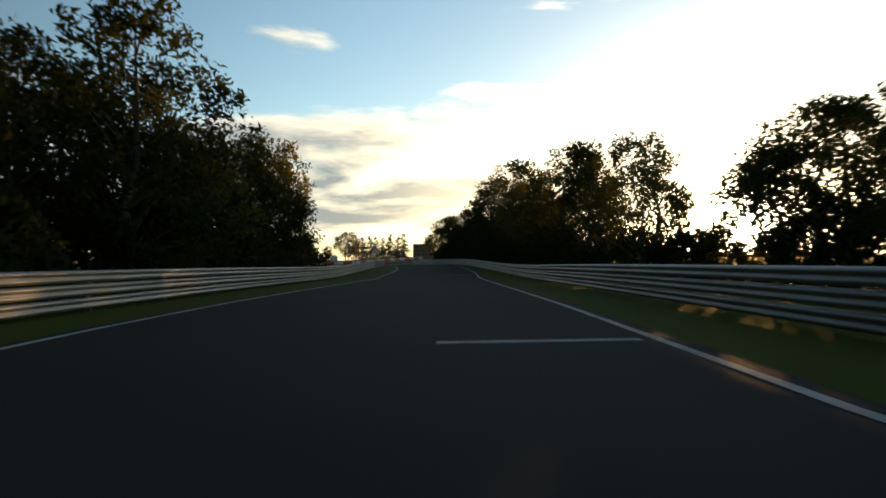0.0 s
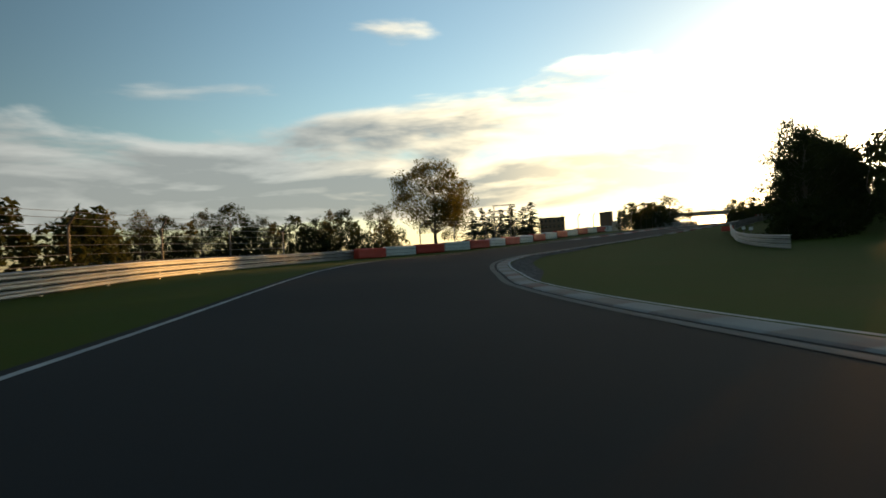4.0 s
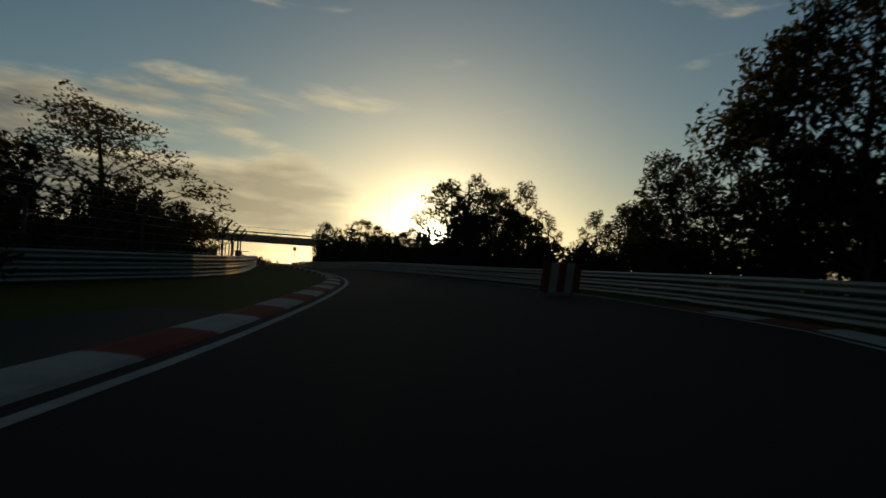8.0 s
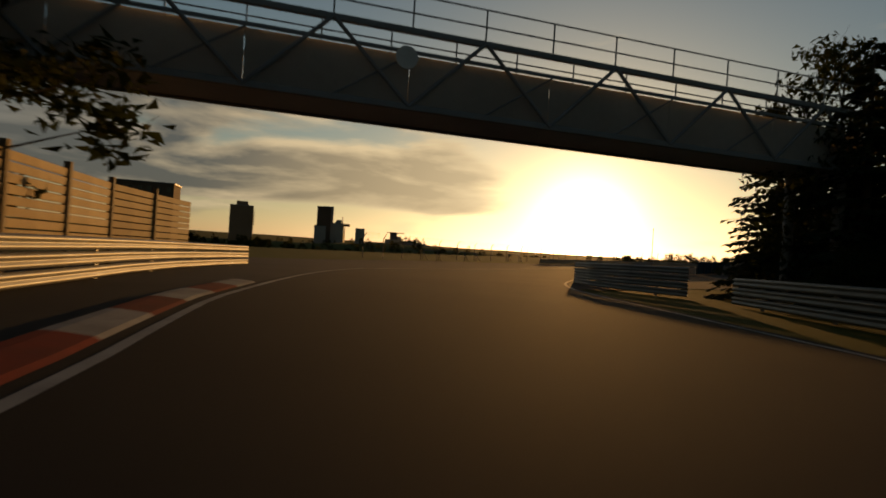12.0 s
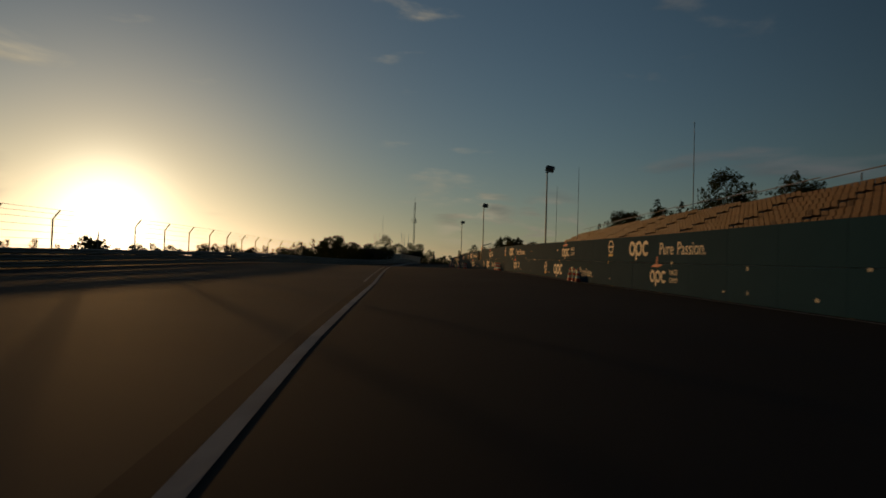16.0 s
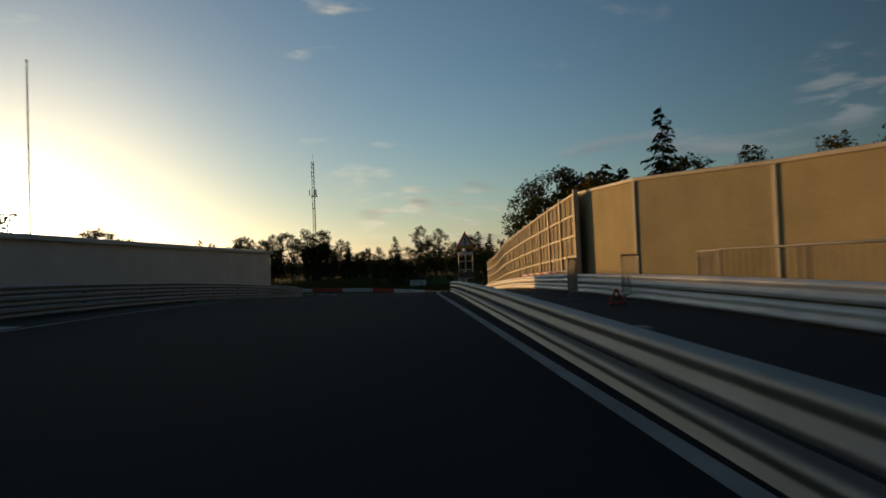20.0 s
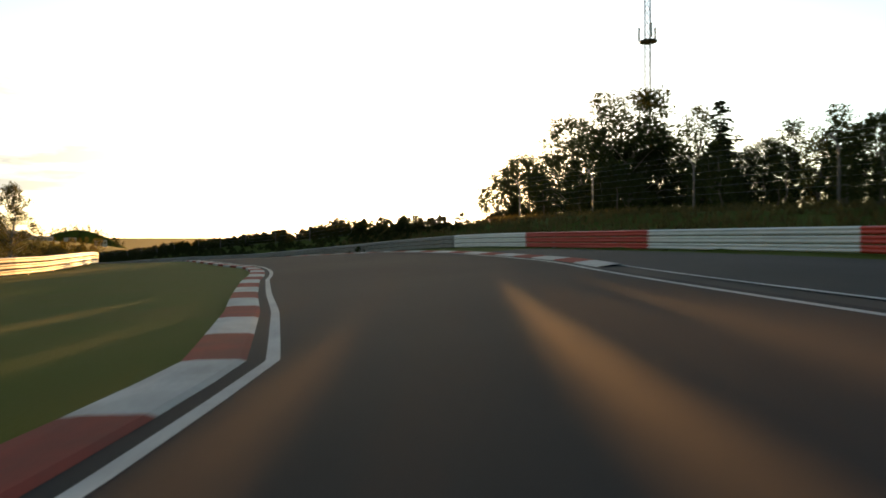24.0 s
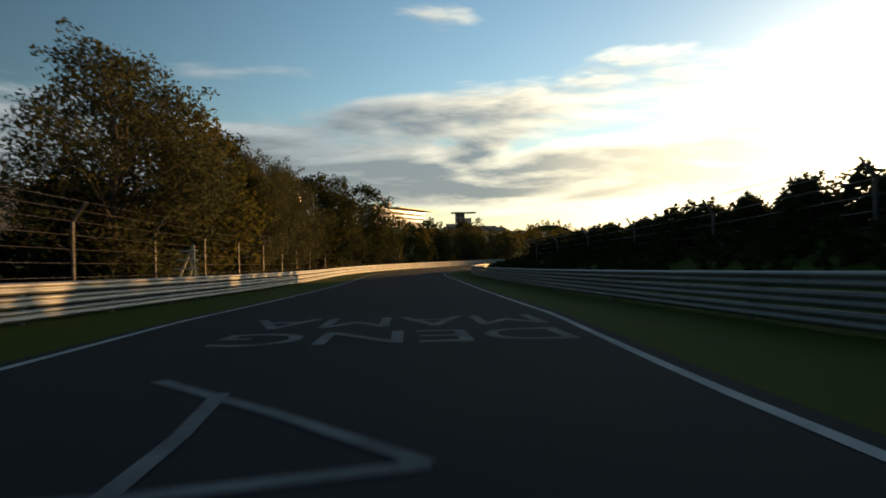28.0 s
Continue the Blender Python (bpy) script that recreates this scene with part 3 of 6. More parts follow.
def grove(name, label, category, places, group=""):
    """Many far trees as one object: places hold prototype, x, y, z, scale, turn."""
    vs, fs, ix, mats, base = [], [], [], [], 0
    for proto, x, y, z, sc, turn in places:
        m = np.array(pose(x, y, z, 0, 0, turn) @ Matrix.Diagonal((sc, sc, sc, 1)))
        for ch in proto.children:
            me = ch.data
            co = np.empty(len(me.vertices) * 3)
            me.vertices.foreach_get("co", co)
            co = co.reshape(-1, 3) @ m[:3, :3].T + m[:3, 3]
            tris = np.empty(len(me.loops), dtype=np.int32)
            me.loops.foreach_get("vertex_index", tris)
            if ch.name.startswith("trunk"):  # far off only the stem itself shows
                co, tris = co[:49], tris[:168].reshape(-1, 4)[:, (0, 1, 2, 0, 2, 3)].ravel()
            if me.materials[0] not in mats:
                mats.append(me.materials[0])
            vs.append(co)
            fs.append(tris.reshape(-1, 3) + base)
            ix.append(np.full(len(tris) // 3, mats.index(me.materials[0]), dtype=np.int32))
            base += len(co)
    v, f, k = np.concatenate(vs), np.concatenate(fs), np.concatenate(ix)
    me = bpy.data.meshes.new(name)
    me.vertices.add(len(v))
    me.vertices.foreach_set("co", v.ravel())
    me.loops.add(f.size)
    me.loops.foreach_set("vertex_index", f.ravel().astype(np.int32))
    me.polygons.add(len(f))
    me.polygons.foreach_set("loop_start", np.arange(0, f.size, 3, dtype=np.int32))
    for mt in mats:
        me.materials.append(mt)
    me.polygons.foreach_set("material_index", k)
    me.update(calc_edges=True)
    return tagged(new(name, me), label, category, group, "stuff")


# prototypes, 10 m tall
OAK = broadleaf(3, 10, 3.6, 1.6, LEAF, BARK, 40, 128, 0.152, "dark green broadleaf tree with a dense rounded crown", 0.7)
ALDER = broadleaf(5, 10, 2.6, 1.2, LEAF, BARK, 40, 130, 0.146, "slender dark broadleaf tree with a ragged crown")
MAPLE = broadleaf(8, 10, 4.7, 3.0, LEAF_GOLD, BARK, 52, 190, 0.112, "open-crowned tree with thinning yellow-green leaves", 1.15)
WILLOW = broadleaf(11, 10, 3.6, 0.6, LEAF_PALE, BARK, 44, 190, 0.105, "grey-green willow with a loose rounded crown", 0.95)
POPLAR = broadleaf(14, 10, 2.7, 1.5, LEAF_PALE, BIRCH, 58, 260, 0.1, "tall slim birch with a pale trunk and upright crown")
GOLDEN = broadleaf(17, 10, 3.0, 1.0, LEAF_GOLD, BARK, 40, 90, 0.160, "tree with autumn gold and green leaves")
BUSH = broadleaf(21, 10, 6.0, 0.2, LEAF, BARK, 30, 60, 0.25, "dense dark green bush", 0.4, "bush")
SPRUCE = spruce(2, 10, 2.2, "dark green spruce with a pointed top")
FAR_OAK = broadleaf(31, 10, 3.6, 1.0, LEAF, BARK, 24, 22, 0.35, "far tree")
FAR_ALDER = broadleaf(32, 10, 2.7, 0.8, LEAF, BARK, 24, 25, 0.33, "far tree")
FAR_GOLD = broadleaf(33, 10, 3.2, 0.8, LEAF_GOLD, BARK, 24, 22, 0.35, "far tree")
FAR_SPRUCE = broadleaf(34, 10, 1.7, 0.6, NEEDLE, BARK, 26, 58, 0.3, "far tree", 0.28)
HEDGE = broadleaf(36, 10, 5.5, 0.1, LEAF, BARK, 22, 17, 0.56, "far tree", 0.4)
LOW_BUSH = broadleaf(37, 10, 6.5, 0.1, LEAF, BARK, 14, 6, 0.95, "far tree", 0.4)
FAR_BUSH = broadleaf(35, 10, 6.5, 0.1, LEAF, BARK, 18, 12, 0.62, "far tree", 0.4)
PROTOS = [OAK, ALDER, MAPLE, WILLOW, POPLAR, GOLDEN, BUSH, SPRUCE, FAR_OAK, FAR_ALDER, FAR_GOLD, FAR_SPRUCE, FAR_BUSH, HEDGE, LOW_BUSH]
rng = random.Random(5)


def belt(s0, s1, l0, l1, step, h0, h1, kinds, skip=None, dz=0.0):
    """A belt of trees along the track."""
    s = s0
    while s < s1:
        lat = rng.uniform(l0, l1)
        k, h = rng.choice(kinds), rng.uniform(h0, h1)
        if not (skip and skip[0] < s < skip[1]):
            plant_at(k, s, lat, h / 10, rng.uniform(0, 360), rng.uniform(0.85, 1.15), dz)
        s += step * rng.uniform(0.7, 1.3)


def far_belt(s0, s1, l0, l1, step, h0, h1, kinds, label, skip=None):
    """A belt of trees further off, one object."""
    places, s = [], s0
    while s < s1:
        lat, k, h = rng.uniform(l0, l1), rng.choice(kinds), rng.uniform(h0, h1)
        if not (skip and skip[0] < s < skip[1]):
            p_ = spot(s, lat)
            places.append((k, p_.x, p_.y, p_.z + float(rise(s, lat)) - 0.2, h / 10, rng.uniform(0, 360)))
        s += step * rng.uniform(0.7, 1.3)
    return grove("tree_belt", label, "trees", places)


# the wood on the approach
belt(-20, 14, -15.5, -10.2, 4.6, 10, 14, [OAK, ALDER, OAK, GOLDEN])
belt(14, 52, -14.5, -11, 4.2, 9, 11.5, [OAK, ALDER, OAK, GOLDEN])
belt(54, 63, -14, -11.5, 3.0, 11, 13, [GOLDEN, OAK, ALDER])
far_belt(-24, 54, -24, -16, 3.4, 10, 13, [FAR_OAK, FAR_ALDER], "dense dark wood behind the barrier")
far_belt(-24, 66, -12.8, -10.9, 1.7, 2.5, 4.2, [FAR_BUSH], "dark undergrowth along the edge of the wood")
plant(WILLOW, -36.5, 110, 0.8, 1.25, 20)
belt(12, 17, 13, 14.5, 3.0, 5, 6, [OAK, ALDER])
belt(33, 49, 12.5, 15, 4.0, 7, 9, [OAK, ALDER])
belt(50, 56, 13, 15, 3.5, 10.5, 12, [OAK])
belt(57, 60, 13, 15, 2.5, 4, 5, [OAK])
plant_at(ALDER, 61, 13.2, 1.05, 40)
plant_at(MAPLE, 66, 13.8, 0.95, 10)
plant_at(OAK, 78.5, 13.6, 1.4, 40, 1.15)
plant_at(OAK, 84, 14.6, 1.25, 160)
belt(87, 97, 13.2, 15, 3.2, 6.5, 7.8, [OAK, ALDER])
belt(97, 108, 13.2, 15, 3.2, 8.5, 10, [OAK, ALDER])
plant_at(OAK, 112.5, 13.4, 0.92, 15)
plant_at(OAK, 117, 13.2, 0.92, 100)
far_belt(78, 116, 15, 18, 0.8, 6.3, 8.4, [FAR_OAK], "dense dark trees filling the edge of the wood")
plant_at(OAK, 20.6, 13.9, 0.64, 75, 1.3, 0.3)
plant_at(OAK, 24.0, 14.9, 0.55, 200, 1.2, 0.2)
plant_at(OAK, 21.5, 16.0, 0.7, 130, 1.2, 0.2)
far_belt(16, 32, 13.4, 15, 1.2, 1.1, 1.6, [FAR_BUSH], "low bushes beyond the barrier")
far_belt(77, 109, 18, 24, 1.6, 8, 10.5, [FAR_OAK, FAR_ALDER, FAR_OAK], "dense dark wood beyond the barrier")
far_belt(10, 60, 13.4, 15, 1.6, 2.2, 3.4, [FAR_BUSH], "dark undergrowth beyond the barrier", (20, 27))
far_belt(60, 119, 13.4, 15.4, 1.0, 2.6, 4.4, [FAR_BUSH], "tall dark undergrowth beyond the barrier")
far_belt(100, 176, -25, -19, 1.3, 2.8, 4.6, [FAR_OAK, FAR_BUSH, FAR_GOLD], "low bushes behind the barrier of the lay-by")
# round the chicane
plant(MAPLE, -33.6, 218.3, 2.7, 1.12, 40, 1.05)
for k in range(19):
    plant([BUSH, WILLOW, GOLDEN, OAK][k % 4], -66 + 1.4 * k + rng.uniform(-1, 1), 200 + 1.05 * k + rng.uniform(-1.5, 1.5), 1.8, [0.45, 0.72, 0.62, 0.66][k % 4] * rng.uniform(0.75, 1.2), k * 50)
grove("tree_belt", "dense low trees behind the chicane barrier", "trees", [([FAR_OAK, FAR_GOLD, FAR_ALDER][k % 3], -72 + 1.7 * k, 207 + 1.25 * k + rng.uniform(-3, 3), 1.6, rng.uniform(0.46, 0.7), k * 47) for k in range(19)])
for k, x in enumerate((-62.1, -56.0, -51.2, -46.0, -40.4, -34.7, -30.3)):
    plant(SPRUCE, x, 468 + rng.uniform(-4, 4), 0.5, rng.uniform(2.4, 2.8), k * 50, 1.75, "tall narrow dark spruce on the skyline")
plant(OAK, -1.2, 273.0, 4.6, 0.62, 60, 1.5, "broad dark rounded tree by the barrier")
plant(WILLOW, 4.6, 272.4, 4.8, 0.68, 10, 1.75, "broad dark rounded tree by the barrier")
plant(OAK, 17.8, 371.6, 6.3, 0.95, 70, 1.45)
plant(OAK, 16.2, 373.6, 6.2, 0.9, 160, 1.4)
plant_at(OAK, 359, -12, 0.92, 20, 1.2)
plant(OAK, 7.2, 368.4, 6.2, 1.1, 30, 1.25)
far_belt(208, 268, 20, 36, 3.2, 8, 12, [FAR_OAK, FAR_ALDER], "dark wood on the inside of the chicane")
belt(214, 244, 16, 20, 3.4, 9.0, 11.5, [OAK, ALDER])
belt(245, 264, 15.5, 19, 3.0, 10, 11.5, [OAK, ALDER])
far_belt(206, 268, 16.5, 22, 1.0, 2.2, 3.6, [FAR_BUSH], "dark undergrowth on the inside of the chicane")
far_belt(326, 374, 12.5, 20, 1.1, 4, 6.2, [FAR_OAK, FAR_ALDER, FAR_SPRUCE], "dense dark trees before the footbridge")
far_belt(264, 326, 15, 19, 1.2, 2.0, 3.2, [FAR_BUSH], "dark undergrowth beyond the barrier")
belt(262, 274, 13, 15, 3.0, 9, 10.5, [OAK, ALDER])
belt(275, 284, 13.5, 15.5, 2.8, 6.3, 7.3, [OAK, ALDER])
belt(284, 299, 14, 17, 3.0, 4.5, 6, [OAK, ALDER])
belt(299, 305, 14, 15.5, 3.0, 7.2, 8, [OAK, ALDER])
belt(306, 313, 14, 16.5, 3.0, 5, 6, [OAK, ALDER])
belt(312, 318, 15, 17, 3.0, 9.5, 10.5, [OAK, ALDER])
plant_at(OAK, 357, 16.8, 0.85, 50, 1.25)
belt(324, 352, 14, 20, 3.6, 4.5, 6, [OAK, ALDER])
far_belt(264, 326, 20, 36, 3.2, 6, 8, [FAR_OAK, FAR_ALDER], "dark wood beyond the barrier")
far_belt(264, 304, -14, -9.5, 1.2, 3, 4.6, [FAR_OAK, FAR_SPRUCE, FAR_SPRUCE], "low dark trees behind the catch fence")
far_belt(304, 368, -22, -12, 2.0, 4.5, 6.5, [FAR_OAK, FAR_SPRUCE, FAR_SPRUCE], "dark trees behind the slatted screen")
for k, (x, y, h) in enumerate([(46.0, 382, 8.6), (49.5, 385, 7.4), (53.8, 384.9, 8.5), (57, 390, 6.5), (63.2, 394.1, 8)]):
    plant(SPRUCE, x, y, 6.3, h / 10, k * 77, 1.5)
plant(OAK, 45.6, 378.4, 6.2, 1.05, 120, 0.85, "dense dark tree at the foot of the footbridge")
plant(ALDER, 48.0, 377.4, 6.2, 0.95, 20, 1.2)
plant(SPRUCE, 45.0, 377.0, 6.1, 0.98, 200, 1.5)
for k in range(7):
    plant(BUSH, 42.6 + 1.5 * k, 375.6 + 0.3 * k + rng.uniform(-0.6, 0.6), 6.0, rng.uniform(0.2, 0.34), k * 70)
for k, (pr, x, y, top, wide) in enumerate(((SPRUCE, 51.3, 376.4, 16.2, 1.5), (ALDER, 48.1, 376.2, 14.0, 1.2), (OAK, 51.8, 373.6, 13.0, 1.0), (POPLAR, 57.2, 375.8, 17.4, 0.9), (OAK, 52.4, 366.8, 13.0, 1.2), (OAK, 50.3, 362.0, 12.2, 1.2), (ALDER, 56.1, 376.7, 13.6, 1.4), (ALDER, 55.5, 371.5, 13.8, 1.3), (OAK, 49.0, 356.5, 11.6, 1.2))):
    z = ground_z(x, y)[0] - 0.2
    plant(pr, x, y, z, (top - z) / 10.4, k * 65, wide)
# behind the straight and round the left-hander
far_belt(574, 660, -56, -40, 2.0, 1.6, 2.8, [FAR_BUSH, FAR_OAK], "low dark trees beyond the apron")
belt(548, 602, 25, 30, 4.4, 7, 9.2, [OAK, OAK, SPRUCE, ALDER])
plant(WILLOW, 212.4, 561.0, 8.8, 0.68, 0)
for k, (x, y, h, wide) in enumerate(((204.5, 571.0, 6.4, 1.5), (208.8, 573.5, 5.8, 1.4), (200.6, 569.0, 5.0, 1.4), (213.6, 580.0, 6.2, 1.4), (221.5, 584.0, 6.6, 1.4), (230.5, 590.0, 6.2, 1.4), (241.0, 597.0, 6.6, 1.3), (251.6, 601.0, 7.4, 1.3), (263.0, 606.0, 7.2, 1.3))):
    plant([OAK, ALDER, OAK][k % 3], x, y, ground_z(x, y)[0] - 0.8, h / 9.4, k * 73, wide, "rounded dark tree beyond the apron")
grove("tree_belt", "continuous line of dark trees far beyond the apron", "trees", [([OAK, ALDER][k % 2], 262 + 3.2 * k, 706 - 2.4 * k + rng.uniform(-3, 3), 0.0, rng.uniform(1.45, 1.7), k * 41) for k in range(12)])
for k, (x, y, h) in enumerate(((165.5, 541.5, 2.6), (170.5, 541.0, 2.9), (176.2, 540.8, 3.0), (180.4, 542.6, 3.3), (184.2, 545.0, 3.5), (188.2, 547.4, 3.3), (192.5, 549.6, 2.6))):
    plant(OAK, x, y, ground_z(x, y)[0] - 0.9, h / 8.6, k * 60, 1.7, "low rounded dark bush-like tree beyond the apron")
for k, (s, lat, h, pr) in enumerate(((732, 12.7, 13.5, ALDER), (725, 14.6, 13.4, OAK), (716, 16.3, 10.5, GOLDEN), (707, 16.0, 8.6, OAK), (697, 17.9, 7.8, OAK), (695, 20.5, 8.0, ALDER), (688, 20.5, 7.0, GOLDEN), (684, 22.0, 7.6, OAK))):
    plant_at(pr, s, lat, h / 10.3, k * 47, 1.1)
plant_at(SPRUCE, 692, 13.7, 0.97, 0)
far_belt(750, 790, 26, 42, 1.1, 5, 7, [FAR_OAK, FAR_ALDER, FAR_SPRUCE, FAR_GOLD], "wood of mixed dark trees and spruces on the outside of the bend")
# tall wood on the rising ground outside the left-hander
WOOD_KIND = {"o": OAK, "a": ALDER, "s": SPRUCE, "g": GOLDEN}
wood_a = [(402.4, 736.4, 19.5, "o"), (406.7, 731.1, 21.5, "a"), (405.1, 719.8, 20.8, "o"), (391.9, 697.0, 21.7, "o"), (386.5, 685.8, 22.4, "a"), (385.4, 681.3, 21.4, "o"), (390.6, 681.7, 17.7, "a"), (397.6, 685.9, 17.8, "o"), (388.0, 672.6, 19.7, "a"), (384.3, 667.6, 18.3, "s"), (390.2, 669.7, 14.4, "o"), (389.8, 666.9, 15.2, "o"), (387.8, 662.6, 16.3, "a"), (379.5, 655.1, 12.6, "g"), (386.4, 657.3, 16.3, "a")]
wood_b = [(384.4, 650.2, 18.9, "s"), (403.9, 653.2, 23.6, "a"), (397.9, 646.5, 17.5, "o"), (407.1, 646.6, 22.6, "a"), (401.2, 639.2, 17.3, "g"), (407.7, 638.0, 19.4, "o"), (403.9, 631.5, 19.9, "s"), (402.2, 627.0, 18.9, "s"), (368.2, 616.0, 13.8, "g"), (366.7, 613.5, 13.8, "g"), (363.0, 611.0, 14.0, "g"), (374.0, 605.5, 12.5, "g"), (377.0, 601.0, 13.0, "g"), (368.5, 600.5, 12.0, "g"), (373.5, 648.0, 12.0, "o"), (409.0, 740.0, 23.0, "o"), (411.0, 724.0, 23.5, "a")]
for k, (x, y, top, kind) in enumerate(wood_a + wood_b):
    top += 1.8 if y > 680 else 0.3
    z = ground_z(x, y)[0] - 0.4
    plant(WOOD_KIND[kind], x, y, z, (top - z) / (10.0 if kind == "s" else 10.5), k * 71, {"o": 1.15, "a": 1.15, "s": 1.5, "g": 1.35}[kind])
places = []
for k in range(70):  # the depth of the wood behind its front trees
    x, y, top, kind = (wood_a + wood_b)[k % 32]
    x, y = x + rng.uniform(3, 12), y + rng.uniform(-5, 5)
    z = ground_z(x, y)[0] - 0.5
    places.append((FAR_SPRUCE if kind == "s" else rng.choice([FAR_ALDER, FAR_OAK]), x, y, z, (top - z) * rng.uniform(0.5, 0.82) / 10, k * 31))
grove("tall_wood", "tall wood of slender dark trees and spruces above the bend", "trees", places)


def mound(name, x, y, z, r, h, n, t0, t1, label):
    """A rounded wooded rise far off."""
    verts, faces = [], []
    lift = lambda q: h * math.cos(min(1.0, q / r) * math.pi / 2) ** 1.3 + z
    for i in range(7):
        for a in range(24):
            q, ph = r * i / 6, a * math.tau / 24
            verts.append((x + q * math.cos(ph), y + 0.6 * q * math.sin(ph), lift(q)))
    for i in range(6):
        for a in range(24):
            faces.append((i * 24 + a, i * 24 + (a + 1) % 24, (i + 1) * 24 + (a + 1) % 24, (i + 1) * 24 + a))
    tagged(new(name, mesh_of(name, verts, faces, GRASS, smooth=True)), label, "hill", "", "structure")
    places = []
    for k in range(n):
        q, ph = 0.9 * r * math.sqrt(rng.random()), rng.uniform(0, math.tau)
        places.append(([FAR_OAK, FAR_BUSH, FAR_ALDER][k % 3], x + q * math.cos(ph), y + 0.6 * q * math.sin(ph), lift(q) - 1, rng.uniform(t0, t1) * (0.6 if k % 3 == 1 else 1.0), k * 50))
    grove(name + "_wood", "dark wood covering the " + label.split(" ", 1)[1], "trees", places)


mound("wooded_rise", 690, 1075, -4, 80, 27, 44, 1.9, 2.4, "low wooded rise beyond the bend")
places = []
for k in range(26):  # trees past the bank, towards the low sun
    f = rng.random()
    x, y = 390 + 24 * f, 838 - 16 * f + rng.uniform(-5, 5)
    places.append((rng.choice([FAR_OAK, FAR_ALDER]), x, y, ground_z(x, y)[0] - 1.5, (19.5 - 7 * abs(f - 0.45)) / 10.5 * rng.uniform(0.75, 1.0), k * 37))
grove("tree_belt", "rounded dark trees beyond the bank", "trees", places)
far_belt(862, 888, 18, 27, 1.6, 1.6, 2.3, [FAR_OAK, FAR_ALDER], "rounded dark trees on the bank above the straight")
far_belt(720, 745, 15, 22, 1.6, 10.5, 13, [FAR_OAK, FAR_ALDER, FAR_SPRUCE], "tall trees behind the noise wall")
plant(POPLAR, 315.6, 749, 0.9, 1.36, 10, 1.1)
plant(WILLOW, 310.6, 765, 0.2, 1.05, 40, 1.25)
belt(938, 985, -14.5, -11, 3.0, 9.5, 11.5, [WILLOW, GOLDEN, OAK])
belt(922, 932, -19, -15, 3.0, 4.5, 5.5, [GOLDEN, OAK])
for k, (s_, lat, h) in enumerate(((980, -12.5, 12.2), (985, -11.4, 13.0), (990, -11.2, 12.4), (995, -10.8, 10.2), (999, -12.0, 8.8))):
    plant_at([OAK, ALDER][k % 2], s_, lat, h / 10.3, k * 61, 1.2)
far_belt(918, 1000, -24, -14, 2.2, 5, 7.5, [FAR_GOLD, FAR_OAK, FAR_BUSH], "row of dark and golden trees behind the barrier")
for k, (x, y, h) in enumerate(((314.0, 727.0, 8.2), (311.0, 722.0, 9.6), (307.5, 725.5, 10.4), (308.5, 717.0, 10.8), (304.0, 714.0, 11.4), (301.0, 721.0, 11.6), (312.5, 713.5, 9.4))):
    plant([OAK, ALDER][k % 2], x, y, ground_z(x, y)[0] - 0.3, h / 10.3, k * 67, 1.15)
far_belt(832, 945, -40, -26, 1.2, 3.8, 6.2, [FAR_OAK, FAR_ALDER, FAR_BUSH], "low trees on the falling ground")
far_belt(842, 1000, 8.3, 13, 0.55, 0.6, 1.1, [LOW_BUSH], "low undergrowth covering the bank behind the barrier")
belt(1002, 1048, -15, -10, 3.4, 5.5, 8, [GOLDEN, WILLOW, GOLDEN])
far_belt(1000, 1048, -24, -16, 1.1, 7, 8.6, [FAR_GOLD, FAR_OAK, FAR_GOLD], "golden-green trees lit low across the next bend")
far_belt(838, 1000, 13, 17, 1.0, 0.9, 1.5, [LOW_BUSH], "continuous low bushes along the top of the bank")
far_belt(842, 914, 13.6, 16, 1.4, 1.5, 2.0, [HEDGE], "dense dark hedge on top of the bank")
far_belt(914, 958, 13.6, 15, 1.1, 2.05, 2.4, [HEDGE], "tall dense hedge on top of the bank")
far_belt(958, 976, 13.6, 15, 1.3, 1.9, 2.3, [HEDGE], "dense hedge sinking along the bank")
far_belt(885, 944, 17, 21, 1.5, 2.0, 2.5, [HEDGE], "dense bushes behind the hedge")
far_belt(940, 972, 17, 20, 1.5, 2.2, 2.6, [HEDGE], "tall dense bushes behind the hedge")
far_belt(800, 840, 22, 42, 1.3, 3.8, 5.2, [FAR_OAK, FAR_BUSH, FAR_ALDER], "dark trees above the bank")

def clear_prototypes():
    for pr in PROTOS:
        for ch in list(pr.children):
            bpy.data.objects.remove(ch)
        bpy.data.objects.remove(pr)


# ---- barriers along the way ----
guardrail(-84, 84.8, table([(-90, -7.5), (12, -7.45), (40, -6.7), (48, -6.34), (60, -6.1), (75, -4.2), (82, -2.96), (86, -1.7)]), -1)
guardrail(84.8, 86.2, table([(82, -2.96), (87, -1.5)]), -1, colours=[(80, 90, RED_PAINT)], label="short red painted end of the crash barrier")
guardrail(-84, 128, table([(-90, 5.95), (8, 5.95), (22, 6.5), (48, 7.9), (65, 9.0), (89, 10.6), (128, 9.6)]), 1)
guardrail(98, 197, table([(98, -17), (108, -14.2), (120, -11.8), (140, -11), (172, -16), (185, -19.5), (192, -20.9), (197, -20.4)]), -1)
guardrail(266, 308, table([(266, -11), (280, -6.6), (308, -4.5)]), -1)
guardrail(308, 398, table([(308, -4.4), (350, -4.2), (360, -3.5), (379, -6.4), (388, -9), (398, -11)]), -1)
